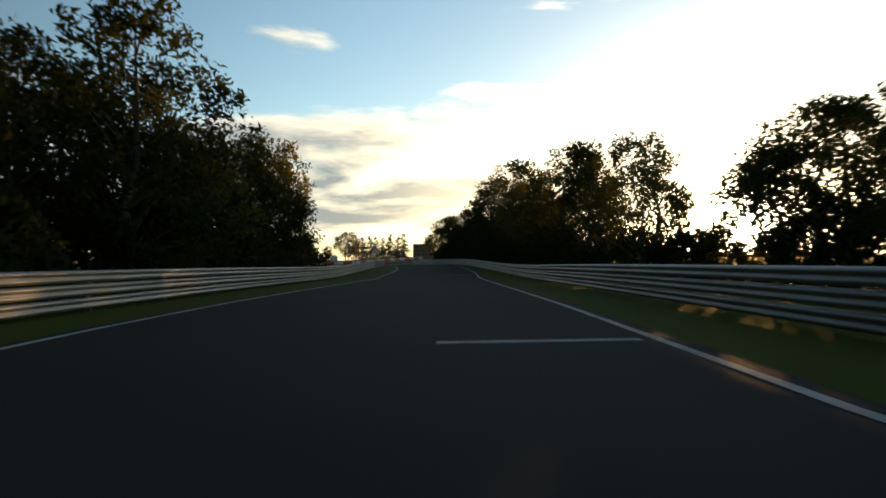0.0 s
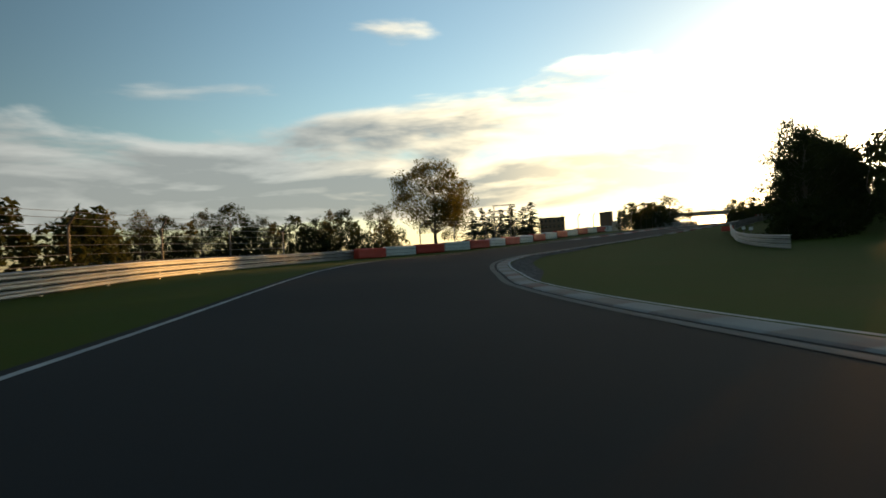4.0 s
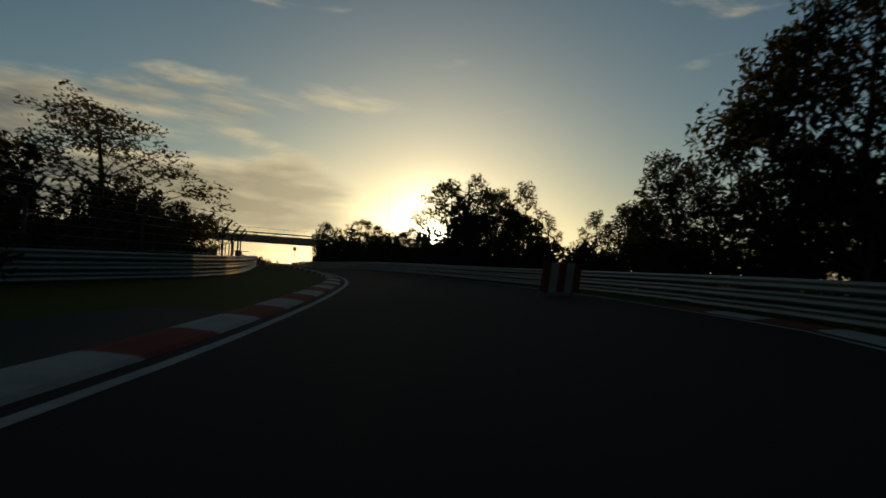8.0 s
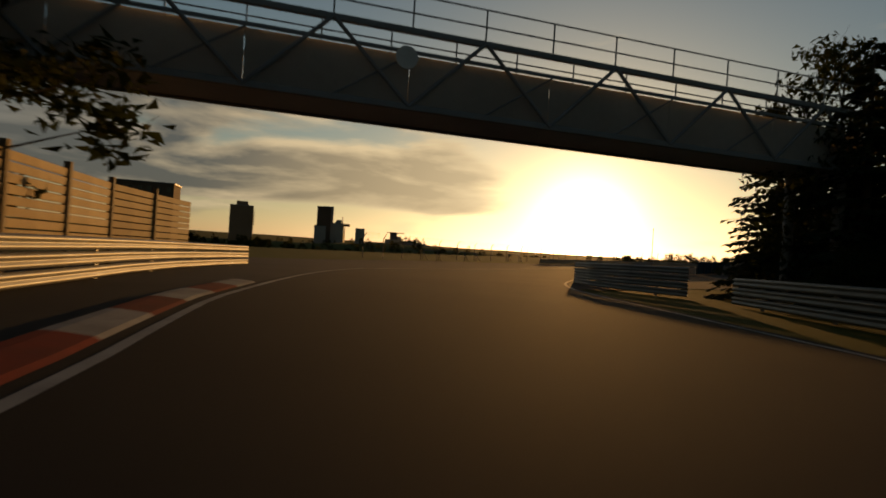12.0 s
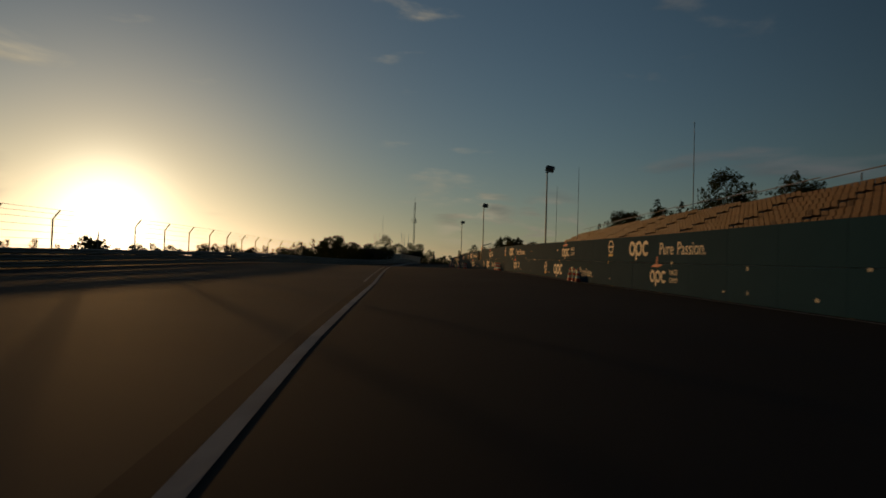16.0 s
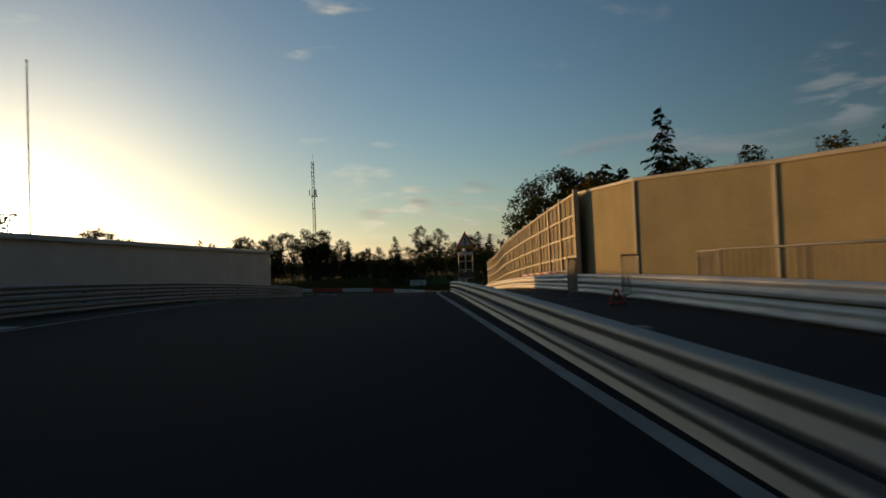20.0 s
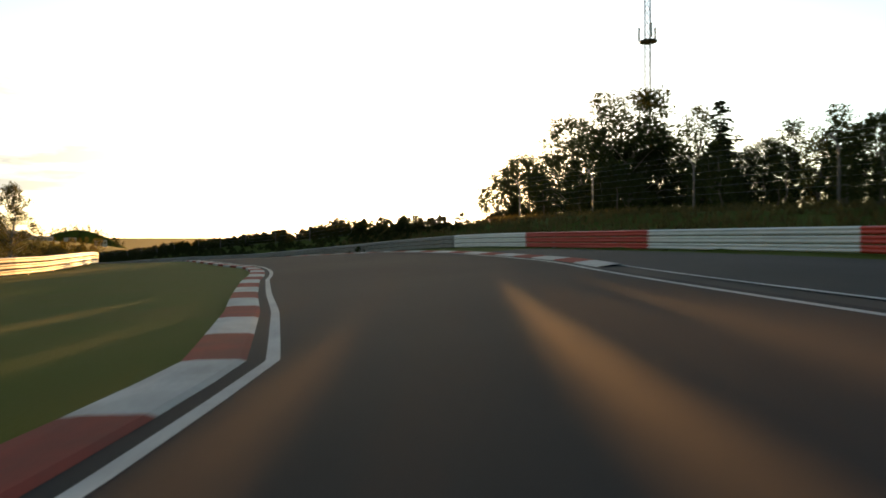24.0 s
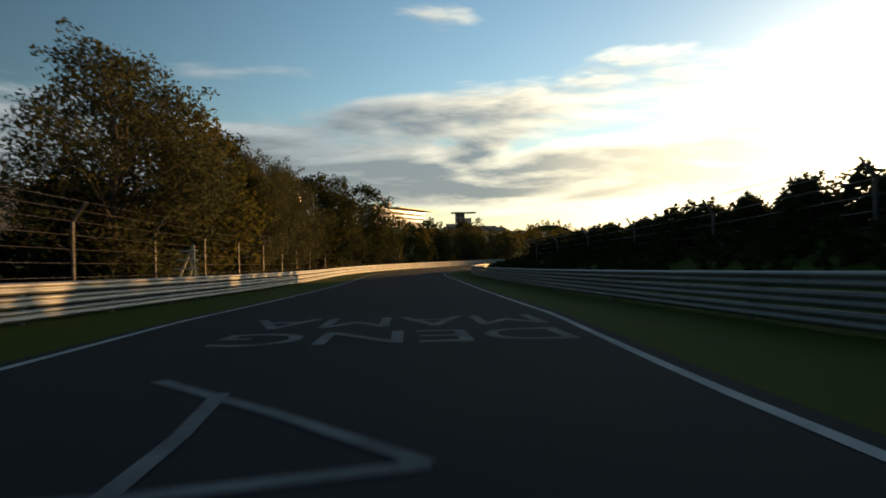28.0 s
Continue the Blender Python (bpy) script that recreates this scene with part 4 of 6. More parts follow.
guardrail(188, 272, table([(188, 17), (204, 14.5), (216, 12.5), (231, 8.9), (244, 8.3), (272, 8.7)]), 1)
guardrail(272, 392, table([(272, 8.9), (305, 9.2), (360, 9.2), (392, 9.0)]), 1)
guardrail(396, 487, table([(396, 8.5), (402, 5.6), (408, 4.15), (414, 3.75), (418.5, 4.35), (427, 6.0), (440, 7.7), (470, 10.2), (487, 10.4)]), 1, 4, "steel crash barrier with four stacked rails")
guardrail(487, 660, table([(487, -19), (578, -16), (619, -12), (660, -10)]), -1)
guardrail(660, 712, table([(660, -10), (712, -10.9)]), -1)
guardrail(648, 690, lambda s: 1.6, 1, 2, "low galvanised two-rail barrier beside the escape lane", low=-0.06)
guardrail(660, 738, table([(660, 5.2), (684, 5.2), (712, 5.5), (738, 6.0)]), 1, 2, "white two-rail barrier along the noise wall", [(0, 2000, WHITE_PAINT)])
bands = [(a, c, RED_PAINT if k % 2 else WHITE_PAINT) for k, (a, c) in enumerate(((738, 762), (762, 773), (773, 779), (779, 788), (788, 798.5), (798.5, 807), (807, 814), (814, 821.5), (821.5, 830)))]
guardrail(738, 830, RAIL_R, 1, 3, "crash barrier banded in red and white", bands)
guardrail(830, 1100, RAIL_R, 1)
guardrail(816, 1100, table([(816, -17), (832, -15), (875, -11.8), (900, -9.3), (921, -8.6), (960, -7.6), (1100, -7.4)]), -1)

# ---- kerbs ----
KERB_FADED = material("kerb_faded", (0.24, 0.11, 0.085), 0.9, (0.26, 0.22, 0.19), 1.2, 18, 0.3, vary=0.4)
def kerb(s0, s1, edge, side, width=0.9, height=0.05, length=1.9, label="red and white painted kerb", gap=0.25, grey=False, worn=False):
    """Painted kerb stones outside the edge line; side 1 lies to the right of the road."""
    n = int((s1 - s0) / length)
    p0 = spot(s0, edge(s0))
    root = thing("kerb", pose(p0.x, p0.y, p0.z), label, "kerb", "kerbs along the track")
    for k in range(n):
        a, b = s0 + k * length, s0 + (k + 1) * length
        verts = []
        for s in (a, (a + b) / 2, b):
            e = edge(s) + side * gap
            for f, h in ((0, 0.035), (0.12, 0.035 + height * 0.5), (0.75, 0.035 + height), (1.0, 0.03 + height), (1.02, -0.05)):
                verts.append(spot(s, e + side * width * f, h) - p0)
        faces = []
        for i in range(2):
            for j in range(4):
                q = i * 5 + j
                faces.append((q, q + 1, q + 6, q + 5) if side > 0 else (q + 5, q + 6, q + 1, q))
        part("kerb_stone", mesh_of("kerb_stone", verts, faces, (KERB_FADED if k % 2 else CONCRETE) if worn else (CONCRETE if k % 2 else KERB_WHITE) if grey else (KERB_RED if k % 2 else KERB_WHITE)), None, root)
    return root


kerb(136, 227, EDGE_R, 1, 0.55, 0.05, 1.4, "worn grey kerb with faded red paint", worn=True)
kerb(222, 250, EDGE_L, -1, 0.7, 0.04, 1.9)
kerb(229, 272, EDGE_R, 1, 0.6, 0.04, 1.9)
kerb(251, 386, EDGE_L, -1, 0.6, 0.06, 1.9, "red and white kerb along the left-hand verge")
kerb(739, 848, EDGE_L, -1, 0.6, 0.05, 1.9, "scuffed red and white kerb on the inside of the left-hander")
kerb(848, 892, EDGE_L, -1, 0.7, 0.04, 2.2, "pale worn concrete kerb at the exit of the bend", grey=True)
kerb(803, 843, EDGE_R, 1, 0.7, 0.04, 2.2)
kerb(843, 898, EDGE_R, 1, 0.8, 0.06, 1.9, "red and white kerb at the exit of the bend")
kerb(602, 672, EDGE_L, -1, 0.6, 0.03, 2.4, "pale worn kerb strip along the apron", grey=True)
# paved strips behind kerbs, of concrete grass pavers
RIB = material("paver_concrete", (0.2, 0.19, 0.175), 0.95, (0.1, 0.096, 0.09), 0.8, 20, 0.4, vary=0.5)


def paver_strip(s0, s1, edge, side, l0, w, near0, near1):
    ribbon("paved_strip", s0, s1, lambda s: sorted((edge(s) + side * l0, edge(s) + side * (l0 + w * min(1.0, (s - s0 + 1) / 8, (s1 - s + 1) / 8)))), OLD_ASPHALT, 0.02, 1.5, 2, "grey strip of concrete pavers behind the kerb", "pavement")
    p0 = spot(s0, edge(s0))
    root = thing("paver_strip", pose(p0.x, p0.y, p0.z), "rows of worn concrete grass pavers behind the kerb", "paving")
    pr = random.Random(int(s0))
    rest_v, rest_f, s = [], [], s0 + 2
    while s < s1 - 2:
        e = edge(s) + side * (l0 + 0.12)
        k, x = w * min(1.0, (s - s0 + 1) / 8, (s1 - s + 1) / 8) - 0.25, 0.0
        while x + 0.2 < k:
            wide, high, half = pr.uniform(0.2, 0.34), pr.uniform(0.004, 0.022), pr.uniform(0.09, 0.17)
            verts = [spot(s + ds * (1 if h == 0 else 0.8), e + side * (x + dx), 0.02 + h) - p0 for ds in (-half, half) for dx in (0.0, wide) for h in (0.0, high)]
            faces = ((1, 3, 7, 5), (0, 2, 3, 1), (4, 5, 7, 6), (0, 1, 5, 4), (2, 6, 7, 3))
            if near0 < s < near1:
                part("paver", mesh_of("paver", verts, faces, RIB), None, root)
            else:
                rest_f += [tuple(len(rest_v) + i for i in f) for f in faces]
                rest_v += verts
            x += wide + pr.uniform(0.04, 0.12)
        s += pr.uniform(0.5, 0.62)
    if rest_f:
        tagged(part("paving", mesh_of("paving", rest_v, rest_f, RIB), None, root), "further worn concrete pavers", "", "", "stuff")


paver_strip(163, 208, EDGE_R, 1, 1.0, 1.2, 163, 208)
paver_strip(853, 912, EDGE_R, 1, 1.1, 1.9, 872, 900)
# paved ground beside the road
ribbon("pavement", 85, 137, lambda s: (EDGE_L(s) - np.interp(s, [85, 96, 122, 137], [0.9, 4.8, 5.2, 2.6]), EDGE_L(s) - 0.25), ASPHALT, 0.022, 2, 3, "dark asphalt lay-by opening off the track", "pavement")
ribbon("pavement", 218, 266, lambda s: (EDGE_L(s) - np.interp(s, [218, 229, 254, 266], [3, 4, 5.2, 2.6]), EDGE_L(s) - 0.3), OLD_ASPHALT, 0.02, 2, 3, "worn asphalt run-off beside the track", "pavement")
ribbon("pavement", 356, 743, lambda s: (EDGE_L(s) - np.interp(s, [356, 388, 452, 578, 660, 743], [0.5, 10, 17, 15, 2.8, 2.1]), EDGE_L(s) - 0.25), OLD_ASPHALT, 0.02, 3, 6, "wide grey asphalt apron beside the start straight", "pavement")
ribbon("pavement", 398, 648, lambda s: (EDGE_R(s) + 0.25, EDGE_R(s) + np.interp(s, [398, 432, 484, 648], [1.3, 14, 19, 7])), OLD_ASPHALT, 0.02, 3, 6, "grey asphalt paddock beside the start straight", "pavement")
ribbon("pavement", 648, 818, lambda s: (EDGE_R(s) + 0.25, EDGE_R(s) + np.interp(s, [648, 670, 738, 774, 800, 818], [4.2, 4.9, 4.5, 6.6, 8, 4.4])), OLD_ASPHALT, 0.02, 2, 6, "grey asphalt escape lane beside the track", "pavement")
ribbon("road_line", 676, 818, lambda s: (EDGE_R(s) + 0.65 + np.interp(s, [676, 720], [0, 0.2]), EDGE_R(s) + 0.77 + np.interp(s, [676, 720], [0, 0.2])), PAINT, 0.04, 1.5, 0, "second white line beside the edge line", "road marking")
ribbon("road_line", 530, 619, lambda s: (EDGE_L(s) - 0.47, EDGE_L(s) - 0.39), PAINT, 0.04, 1.5, 0, "second white line beside the edge line", "road marking")
ribbon("dirt_strip", 326, 366, lambda s: (np.interp(s, [326, 350, 366], [-4.1, -4.0, -4.2]), EDGE_L(s) - 0.85), SANDY, 0.015, 2, 2, "bare brown dirt between kerb and barrier", "ground")
for s, l0, l1 in ((7.5, 0.3, 2.9), (50, 1.9, 4.5), (240, -2.3, 2.3)):
    ribbon("road_line", s, s + 0.22, lambda q, a=l0, b=l1: (a, b), PAINT, 0.04, 0.1, 0, "white painted bar across half the track", "road marking")

# ---- padded barrier blocks at the chicane ----
def tarp_block(mat, length, m, label):
    root = thing("barrier_block", m, label, "barrier", "red and white barrier blocks at the chicane")
    bm = box(0.75, length - 0.06, 1.0, 0, 0, 0, 0.09)
    bmesh.ops.subdivide_edges(bm, edges=[e for e in bm.edges if e.calc_length() > 0.5], cuts=4, use_grid_fill=True)
    for v in bm.verts:
        v.co.x += 0.03 * noise.noise((v.co.x * 3, v.co.y * 1.3, v.co.z * 3 + length))
        v.co.z += 0.02 * noise.noise((v.co.y * 1.1, 3, v.co.x))
    part("cover", bm, mat, root)
    for z in (0.3, 0.7):
        part("strap", box(0.8, length - 0.05, 0.03, 0, 0, z), DARK_STEEL if mat is WHITE_PAINT else RED_PAINT, root)
    return root


line_pts = [Vector((-38.4, 199.5, 0)), Vector((-35.9, 204.0, 0)), Vector((-32.8, 207.2, 0)), Vector((-28.2, 213.0, 0)), Vector((-16.8, 238.4, 0)), Vector((-9.2, 254.2, 0))]


def on_line(d):
    for a, b in zip(line_pts, line_pts[1:]):
        if d <= (b - a).length:
            return a.lerp(b, d / (b - a).length)
        d -= (b - a).length
    return line_pts[-1]


for k in range(16):
    a, b = on_line(k * 4.0), on_line(k * 4.0 + 4.0)
    d, mid = b - a, (a + b) / 2
    z = ground_z(mid.x, mid.y)[0]
    tarp_block(WHITE_PAINT if k % 2 else RED_PAINT, 4.0, pose(mid.x, mid.y, z, 0, 0, math.degrees(math.atan2(-d.x, d.y))),
               ("white" if k % 2 else "red") + " tarpaulin-covered crash block on the verge")

# striped board at the rail's head
board = thing("striped_board", stand(275, 5.7, 0, 12), "board with dark red and white slanted stripes", "traffic sign")
for k in range(5):
    bm = bmesh.new()
    x0 = -0.75 + 0.3 * k
    vs = [bm.verts.new((x, y, z)) for y in (-0.03, 0.03) for x, z in ((x0, 0.15), (x0 + 0.3, 0.15), (x0 + 0.42, 1.15), (x0 + 0.12, 1.15))]
    for f in ((0, 1, 2, 3), (7, 6, 5, 4), (0, 4, 5, 1), (1, 5, 6, 2), (2, 6, 7, 3), (3, 7, 4, 0)):
        bm.faces.new([vs[i] for i in f])
    part("stripe", bm, KERB_WHITE if k % 2 else KERB_RED, board)
for x in (-0.5, 0.5):
    part("leg", box(0.06, 0.06, 0.5, x, 0.07, -0.1), DARK_STEEL, board)

# ---- catch fences with bent posts ----
def fence_post(h, mat=DARK_STEEL):
    bm = rod((0, 0, -0.3), (0, 0, h - 0.6), 0.06)
    rod((0, 0, h - 0.62), (0.45, 0, h), 0.055, bm)
    me = bpy.data.meshes.new("fence_post")
    bm.to_mesh(me)
    bm.free()
    me.materials.append(mat)
    return me


FENCE_POST = {h: fence_post(h) for h in (2.85, 3.4)}


def catch_fence(s0, s1, lat, side, step=6.2, base=0.0, wires=7, label="wire catch fence on dark posts with bent tops", h=3.4, thick=0.013):
    n = int((s1 - s0) / step)
    p0 = spot(s0, lat(s0))
    root = thing("catch_fence", pose(p0.x, p0.y, p0.z), label, "fence", "catch fences")
    tops = []
    for k in range(n + 1):
        s = s0 + k * step
        p = spot(s, lat(s), base)
        p.z += float(rise(s, lat(s)))
        m = pose(p.x, p.y, p.z, 0, 0, heading(s) + (180 if side > 0 else 0))
        part("post", FENCE_POST[h], None, root, "", root.matrix_basis.inverted() @ m)
        tops.append(m)
    heights = [(0.0, 1.0 + (h - 1.6) * k / (wires - 3)) for k in range(wires - 2)] + [(0.25, h - 0.27), (0.45, h)]
    for x, z in heights:
        verts, faces, index = [], [], []
        pts = [(m @ Vector((x, 0, z))) - p0 for m in tops]
        tube(verts, faces, index, pts, [thick] * len(pts), 3, 0)
        part("wire", mesh_of("wire", verts, faces, DARK_STEEL), None, root)
    return root


catch_fence(62.8, 82, table([(62.8, -6.7), (75, -5.0), (82, -3.8)]), -1)
catch_fence(113, 190, table([(113, -16.5), (120, -16), (140, -16.4), (155, -17.2), (190, -20.5)]), -1)
catch_fence(204, 266, table([(204, -17.5), (266, -15.5)]), -1)
catch_fence(266, 376, table([(266, -11), (285, -7.5), (308, -5.7), (360, -5.2), (376, -6.8)]), -1, h=2.85)
catch_fence(850, 906, table([(850, 15), (870, 13), (1050, 13)]), 1, 9.0, -1.2)
catch_fence(915, 1050, lambda s: 13.0, 1, 9.0, -1.3)
catch_fence(922, 1000, table([(906, -11.5), (930, -10.6), (1000, -9.5)]), -1, 6.0, thick=0.007)
catch_fence(764, 840, table([(764, 14), (784, 22), (815, 22), (840, 17)]), 1, 7.0, thick=0.008)
catch_fence(444, 494, table([(444, -27), (494, -26)]), -1, 5.3)
catch_fence(494, 619, table([(494, -26), (619, -23)]), -1, 5.3)

# ---- slatted screen fence beside the bridge ----
WOOD = material("weathered_board", (0.32, 0.24, 0.13), 0.75, (0.2, 0.15, 0.09), 2, 30, 0.4, vary=0.4)
screen = thing("screen_fence", stand(338, -7.2), "slatted brown screen fence on stout posts", "fence")
inv = screen.matrix_basis.inverted()
SCREEN_WOOD = material("screen_boards", (0.5, 0.36, 0.17), 0.7, (0.36, 0.25, 0.12), 1.2, 26, 0.35, vary=0.25)
slat = bpy.data.meshes.new("slat")
bm = box(0.04, 2.96, 0.19, 0, 0, 0, 0.01)
bm.to_mesh(slat)
bm.free()
slat.materials.append(SCREEN_WOOD)
scr_lat = table([(330, -6.6), (362, -5.6), (379, -7.8), (388, -10.4), (420, -15.6)])
for k in range(20):
    s = 334 + 3.0 * k
    p, q = spot(s, scr_lat(s)), spot(s + 3, scr_lat(s + 3))
    d = q - p
    m = inv @ Matrix.LocRotScale((p + q) / 2, d.to_track_quat("Y", "Z"), (1, d.length / 3.0, 1))
    for j in range(7 if k < 9 else 10):
        part("slat", slat, None, screen, "", m @ pose(0, 0, 0.35 + 0.22 * j, 0, 6))
    pm = inv @ pose(p.x, p.y, p.z)
    part("post", box(0.16, 0.16, 2.2 if k < 9 else 2.9, 0, 0, -0.2), WOOD, screen, "", pm)

# ---- footbridge ----
BRIDGE = material("bridge_paint", (0.3, 0.31, 0.33), 0.55, (0.2, 0.2, 0.2), 0.8, 25, 0.15, 0.2)
PANEL = leaf_material("bridge_panel", (0.62, 0.58, 0.53), (0.48, 0.45, 0.41), 0.5)
bridge = thing("footbridge", pose(8.0, 374.2, 11.3, 0, 0, math.degrees(math.atan2(0.7, 8.3))), "grey steel truss footbridge over the track", "bridge")
SPAN, BAY = 40.0, 4.15
for y in (0.0, 2.4):
    for z, r in ((0.0, 0.11), (2.0, 0.09)):
        part("chord", box(SPAN, 0.16, 0.16, SPAN / 2, y, z - 0.08, 0.01), BRIDGE, bridge)
    part("chord", box(SPAN, 0.08, 0.1, SPAN / 2, y, 1.4, 0.01), BRIDGE, bridge)
    for k in range(int(SPAN / BAY)):
        x = k * BAY
        part("diagonal", rod((x, y - 0.06, 0), (x + BAY / 2, y - 0.06, 2.0), 0.055), BRIDGE, bridge)
        part("diagonal", rod((x + BAY / 2, y - 0.06, 2.0), (x + BAY, y - 0.06, 0), 0.055), BRIDGE, bridge)
        part("diagonal", rod((x + BAY / 2, y - 0.05, 0.0), (x + BAY, y - 0.05, 1.38), 0.03), BRIDGE, bridge)
        part("side_panel", box(BAY - 0.02, 0.03, 1.33, x + BAY / 2, y + 0.1, 0.06), PANEL, bridge)
        part("handrail_post", rod((x + BAY / 2, y, 2.0), (x + BAY / 2, y, 2.95), 0.025, None, 6), BRIDGE, bridge)
        part("handrail_post", rod((x, y, 2.0), (x, y, 2.95), 0.025, None, 6), BRIDGE, bridge)
    for z in (2.48, 2.95):
        part("handrail", rod((0, y, z), (SPAN, y, z), 0.025, None, 6), BRIDGE, bridge)
part("deck", box(SPAN, 2.4, 0.12, SPAN / 2, 1.2, 0.0), PANEL, bridge)
for x in (3.0, SPAN - 3.5):
    for y in (0.2, 2.2):
        part("pier", rod((x, y, -5.6), (x, y, 0), 0.2, None, 12), BRIDGE, bridge)
part("round_sign", rod((20.6, -0.12, 1.25), (20.6, -0.16, 1.25), 0.3, None, 20), WHITE_PAINT, bridge, "round board on the side of the bridge")

# ---- small sign before the bridge ----
def post_sign(m, h, disc, mat, label):
    root = thing("round_sign", m, label, "traffic sign")
    part("pole", rod((0, 0, -0.2), (0, 0, h), 0.035, None, 8), STEEL, root)
    part("disc", rod((0, -0.06, h), (0, -0.03, h), disc, None, 20), mat, root)
    part("rim", rod((0, -0.045, h), (0, -0.02, h), disc + 0.03, None, 20), RED_PAINT, root)
    return root


blue_sign = thing("square_sign", pose(30.8, 346.4, ground_z(30.8, 346.4)[0], 0, 0, -8), "dark blue square sign on a thin steel pole", "traffic sign")
part("pole", rod((0, 0.03, -0.2), (0, 0.03, 3.15), 0.035, None, 8), STEEL, blue_sign)
part("board", box(0.48, 0.03, 0.5, 0, 0, 2.6, 0.01), TEAL_SIGN, blue_sign)
part("border", box(0.54, 0.02, 0.56, 0, 0.012, 2.57, 0.01), WHITE_PAINT, blue_sign)
post_sign(pose(-7.7, 69.6, ground_z(-7.7, 69.6)[0]), 2.2, 0.32, WHITE_PAINT, "round white sign with a red rim by the barrier")


# goal-like frames in front of the far fence
def goal_frame(m):
    root = thing("goal_frame", m, "pale tubular frame standing on the apron", "frame", "tubular frames on the apron")
    for x in (-1.5, 1.5):
        part("upright", rod((x, 0, 0), (x, 0, 1.5), 0.05, None, 6), STEEL, root)
        part("stay", rod((x, 0, 1.45), (x, 1.0, 0), 0.035, None, 6), STEEL, root)
    part("crossbar", rod((-1.5, 0, 1.5), (1.5, 0, 1.5), 0.05, None, 6), STEEL, root)
    return root


goal = goal_frame(stand(458, -24, 0, -20))
for s, l in ((470, -23.5), (484, -23), (500, -23)):
    copy_thing(goal, stand(s, l, 0, -20))

# small white notices and a red box on the rail of the chicane
for s, l in ((212, 13.9), (209, 14.8)):
    nb = thing("notice_board", stand(s, l, 0, 10), "small white square notice on a post", "sign", "notices by the barrier")
    part("post", rod((0, 0.03, -0.2), (0, 0.03, 1.2), 0.03, None, 6), STEEL, nb)
    part("panel", box(0.32, 0.03, 0.28, 0, 0, 1.0, 0.01), WHITE_PAINT, nb)
rb = thing("red_box", stand(227, 9.5, 0.25, 10), "red equipment box fixed at the barrier", "box")
part("body", box(1.3, 0.4, 0.5, 0, 0, 0, 0.03), RED_PAINT, rb)
part("lid", box(1.36, 0.46, 0.06, 0, 0, 0.5, 0.01), RED_PAINT, rb)
# low sign in the lay-by and small signs ahead of it
ls = thing("low_sign", pose(-17.0, 94.8, ground_z(-17.0, 94.8)[0], 0, 0, 12), "low white board on two short posts", "sign")
part("panel", box(1.2, 0.05, 0.75, 0, 0, 0.75, 0.01), WHITE_PAINT, ls)
for x in (-0.45, 0.45):
    part("post", box(0.06, 0.06, 0.9, x, 0.05, -0.1), STEEL, ls)

# ---- the long advertising wall ----
TEAL = material("wall_paint", (0.006, 0.038, 0.066), 0.9, (0.01, 0.048, 0.08), 0.7, 25, 0.08, vary=0.25)
CREAM = material("lettering", (0.72, 0.7, 0.6), 0.6, (0.5, 0.48, 0.4), 2.5, 30, 0.05)
YELLOW = material("yellow_print", (0.55, 0.36, 0.05), 0.6, (0.4, 0.28, 0.06), 2.5, 30, 0.05)
REDPRINT = material("red_print", (0.5, 0.06, 0.04), 0.6, (0.35, 0.05, 0.04), 2.5, 30, 0.05)
WALL_S0, WALL_S1 = 489.0, 648.5
wall_lat = table([(480, 10.0), (504, 9.9), (530, 9.1), (553, 7.6), (565, 6.95), (597, 4.95), (608, 4.3), (620, 2.75), (628, 2.1), (648, 1.95)])
wall = thing("advertising_wall", stand(WALL_S0, wall_lat(WALL_S0)), "long teal-painted panel wall with faded lettering", "wall")
winv = wall.matrix_basis.inverted()
panel_lo = bpy.data.meshes.new("wall_panel")
bm = box(0.07, 2.49, 1.09, 0, 0, 0, 0.008)
bm.to_mesh(panel_lo)
bm.free()
panel_lo.materials.append(TEAL)
n = int((WALL_S1 - WALL_S0) / 2.5)


def wall_pose(s, h=0.0):
    p, q = spot(s - 0.4, wall_lat(s - 0.4)), spot(s + 0.4, wall_lat(s + 0.4))
    d = q - p
    sink = float(np.interp(s, [596, 626], [0, 0.5]))  # the ground climbs towards the far end while the top stays level
    return Matrix.LocRotScale((p + q) / 2 + Vector((0, 0, h - sink)), d.to_track_quat("Y", "Z"), None)


for k in range(n):
    s = WALL_S0 + 2.5 * k + 1.25
    for j in range(2):
        if j == 1 and k == 35:
            continue
        part("wall_panel", panel_lo, None, wall, "", winv @ wall_pose(s, 0.05 + 1.1 * j))
    if k % 2 == 0:
        part("wall_post", box(0.1, 0.1, 2.2, 0.12, 0, 0.0), DARK_STEEL, wall, "", winv @ wall_pose(s - 1.25))
part("wall_end", box(0.14, 0.05, 2.2, 0.0, 0.02, 0.05), TEAL, wall, "", winv @ wall_pose(WALL_S1 - 0.1))


def letters(text, size, mat):
    cu = bpy.data.curves.new("letters", "FONT")
    cu.body, cu.size, cu.extrude, cu.resolution_u = text, size, 0.002, 3
    tmp = bpy.data.objects.new("letters", cu)
    me = bpy.data.meshes.new_from_object(tmp)
    bpy.data.objects.remove(tmp)
    me.materials.clear()
    me.materials.append(mat)
    return me


# print faces the road and runs from the far end towards the start
FACE = Matrix(((0, 0, -1, -0.042), (-1, 0, 0, 0), (0, 1, 0, 0), (0, 0, 0, 1)))


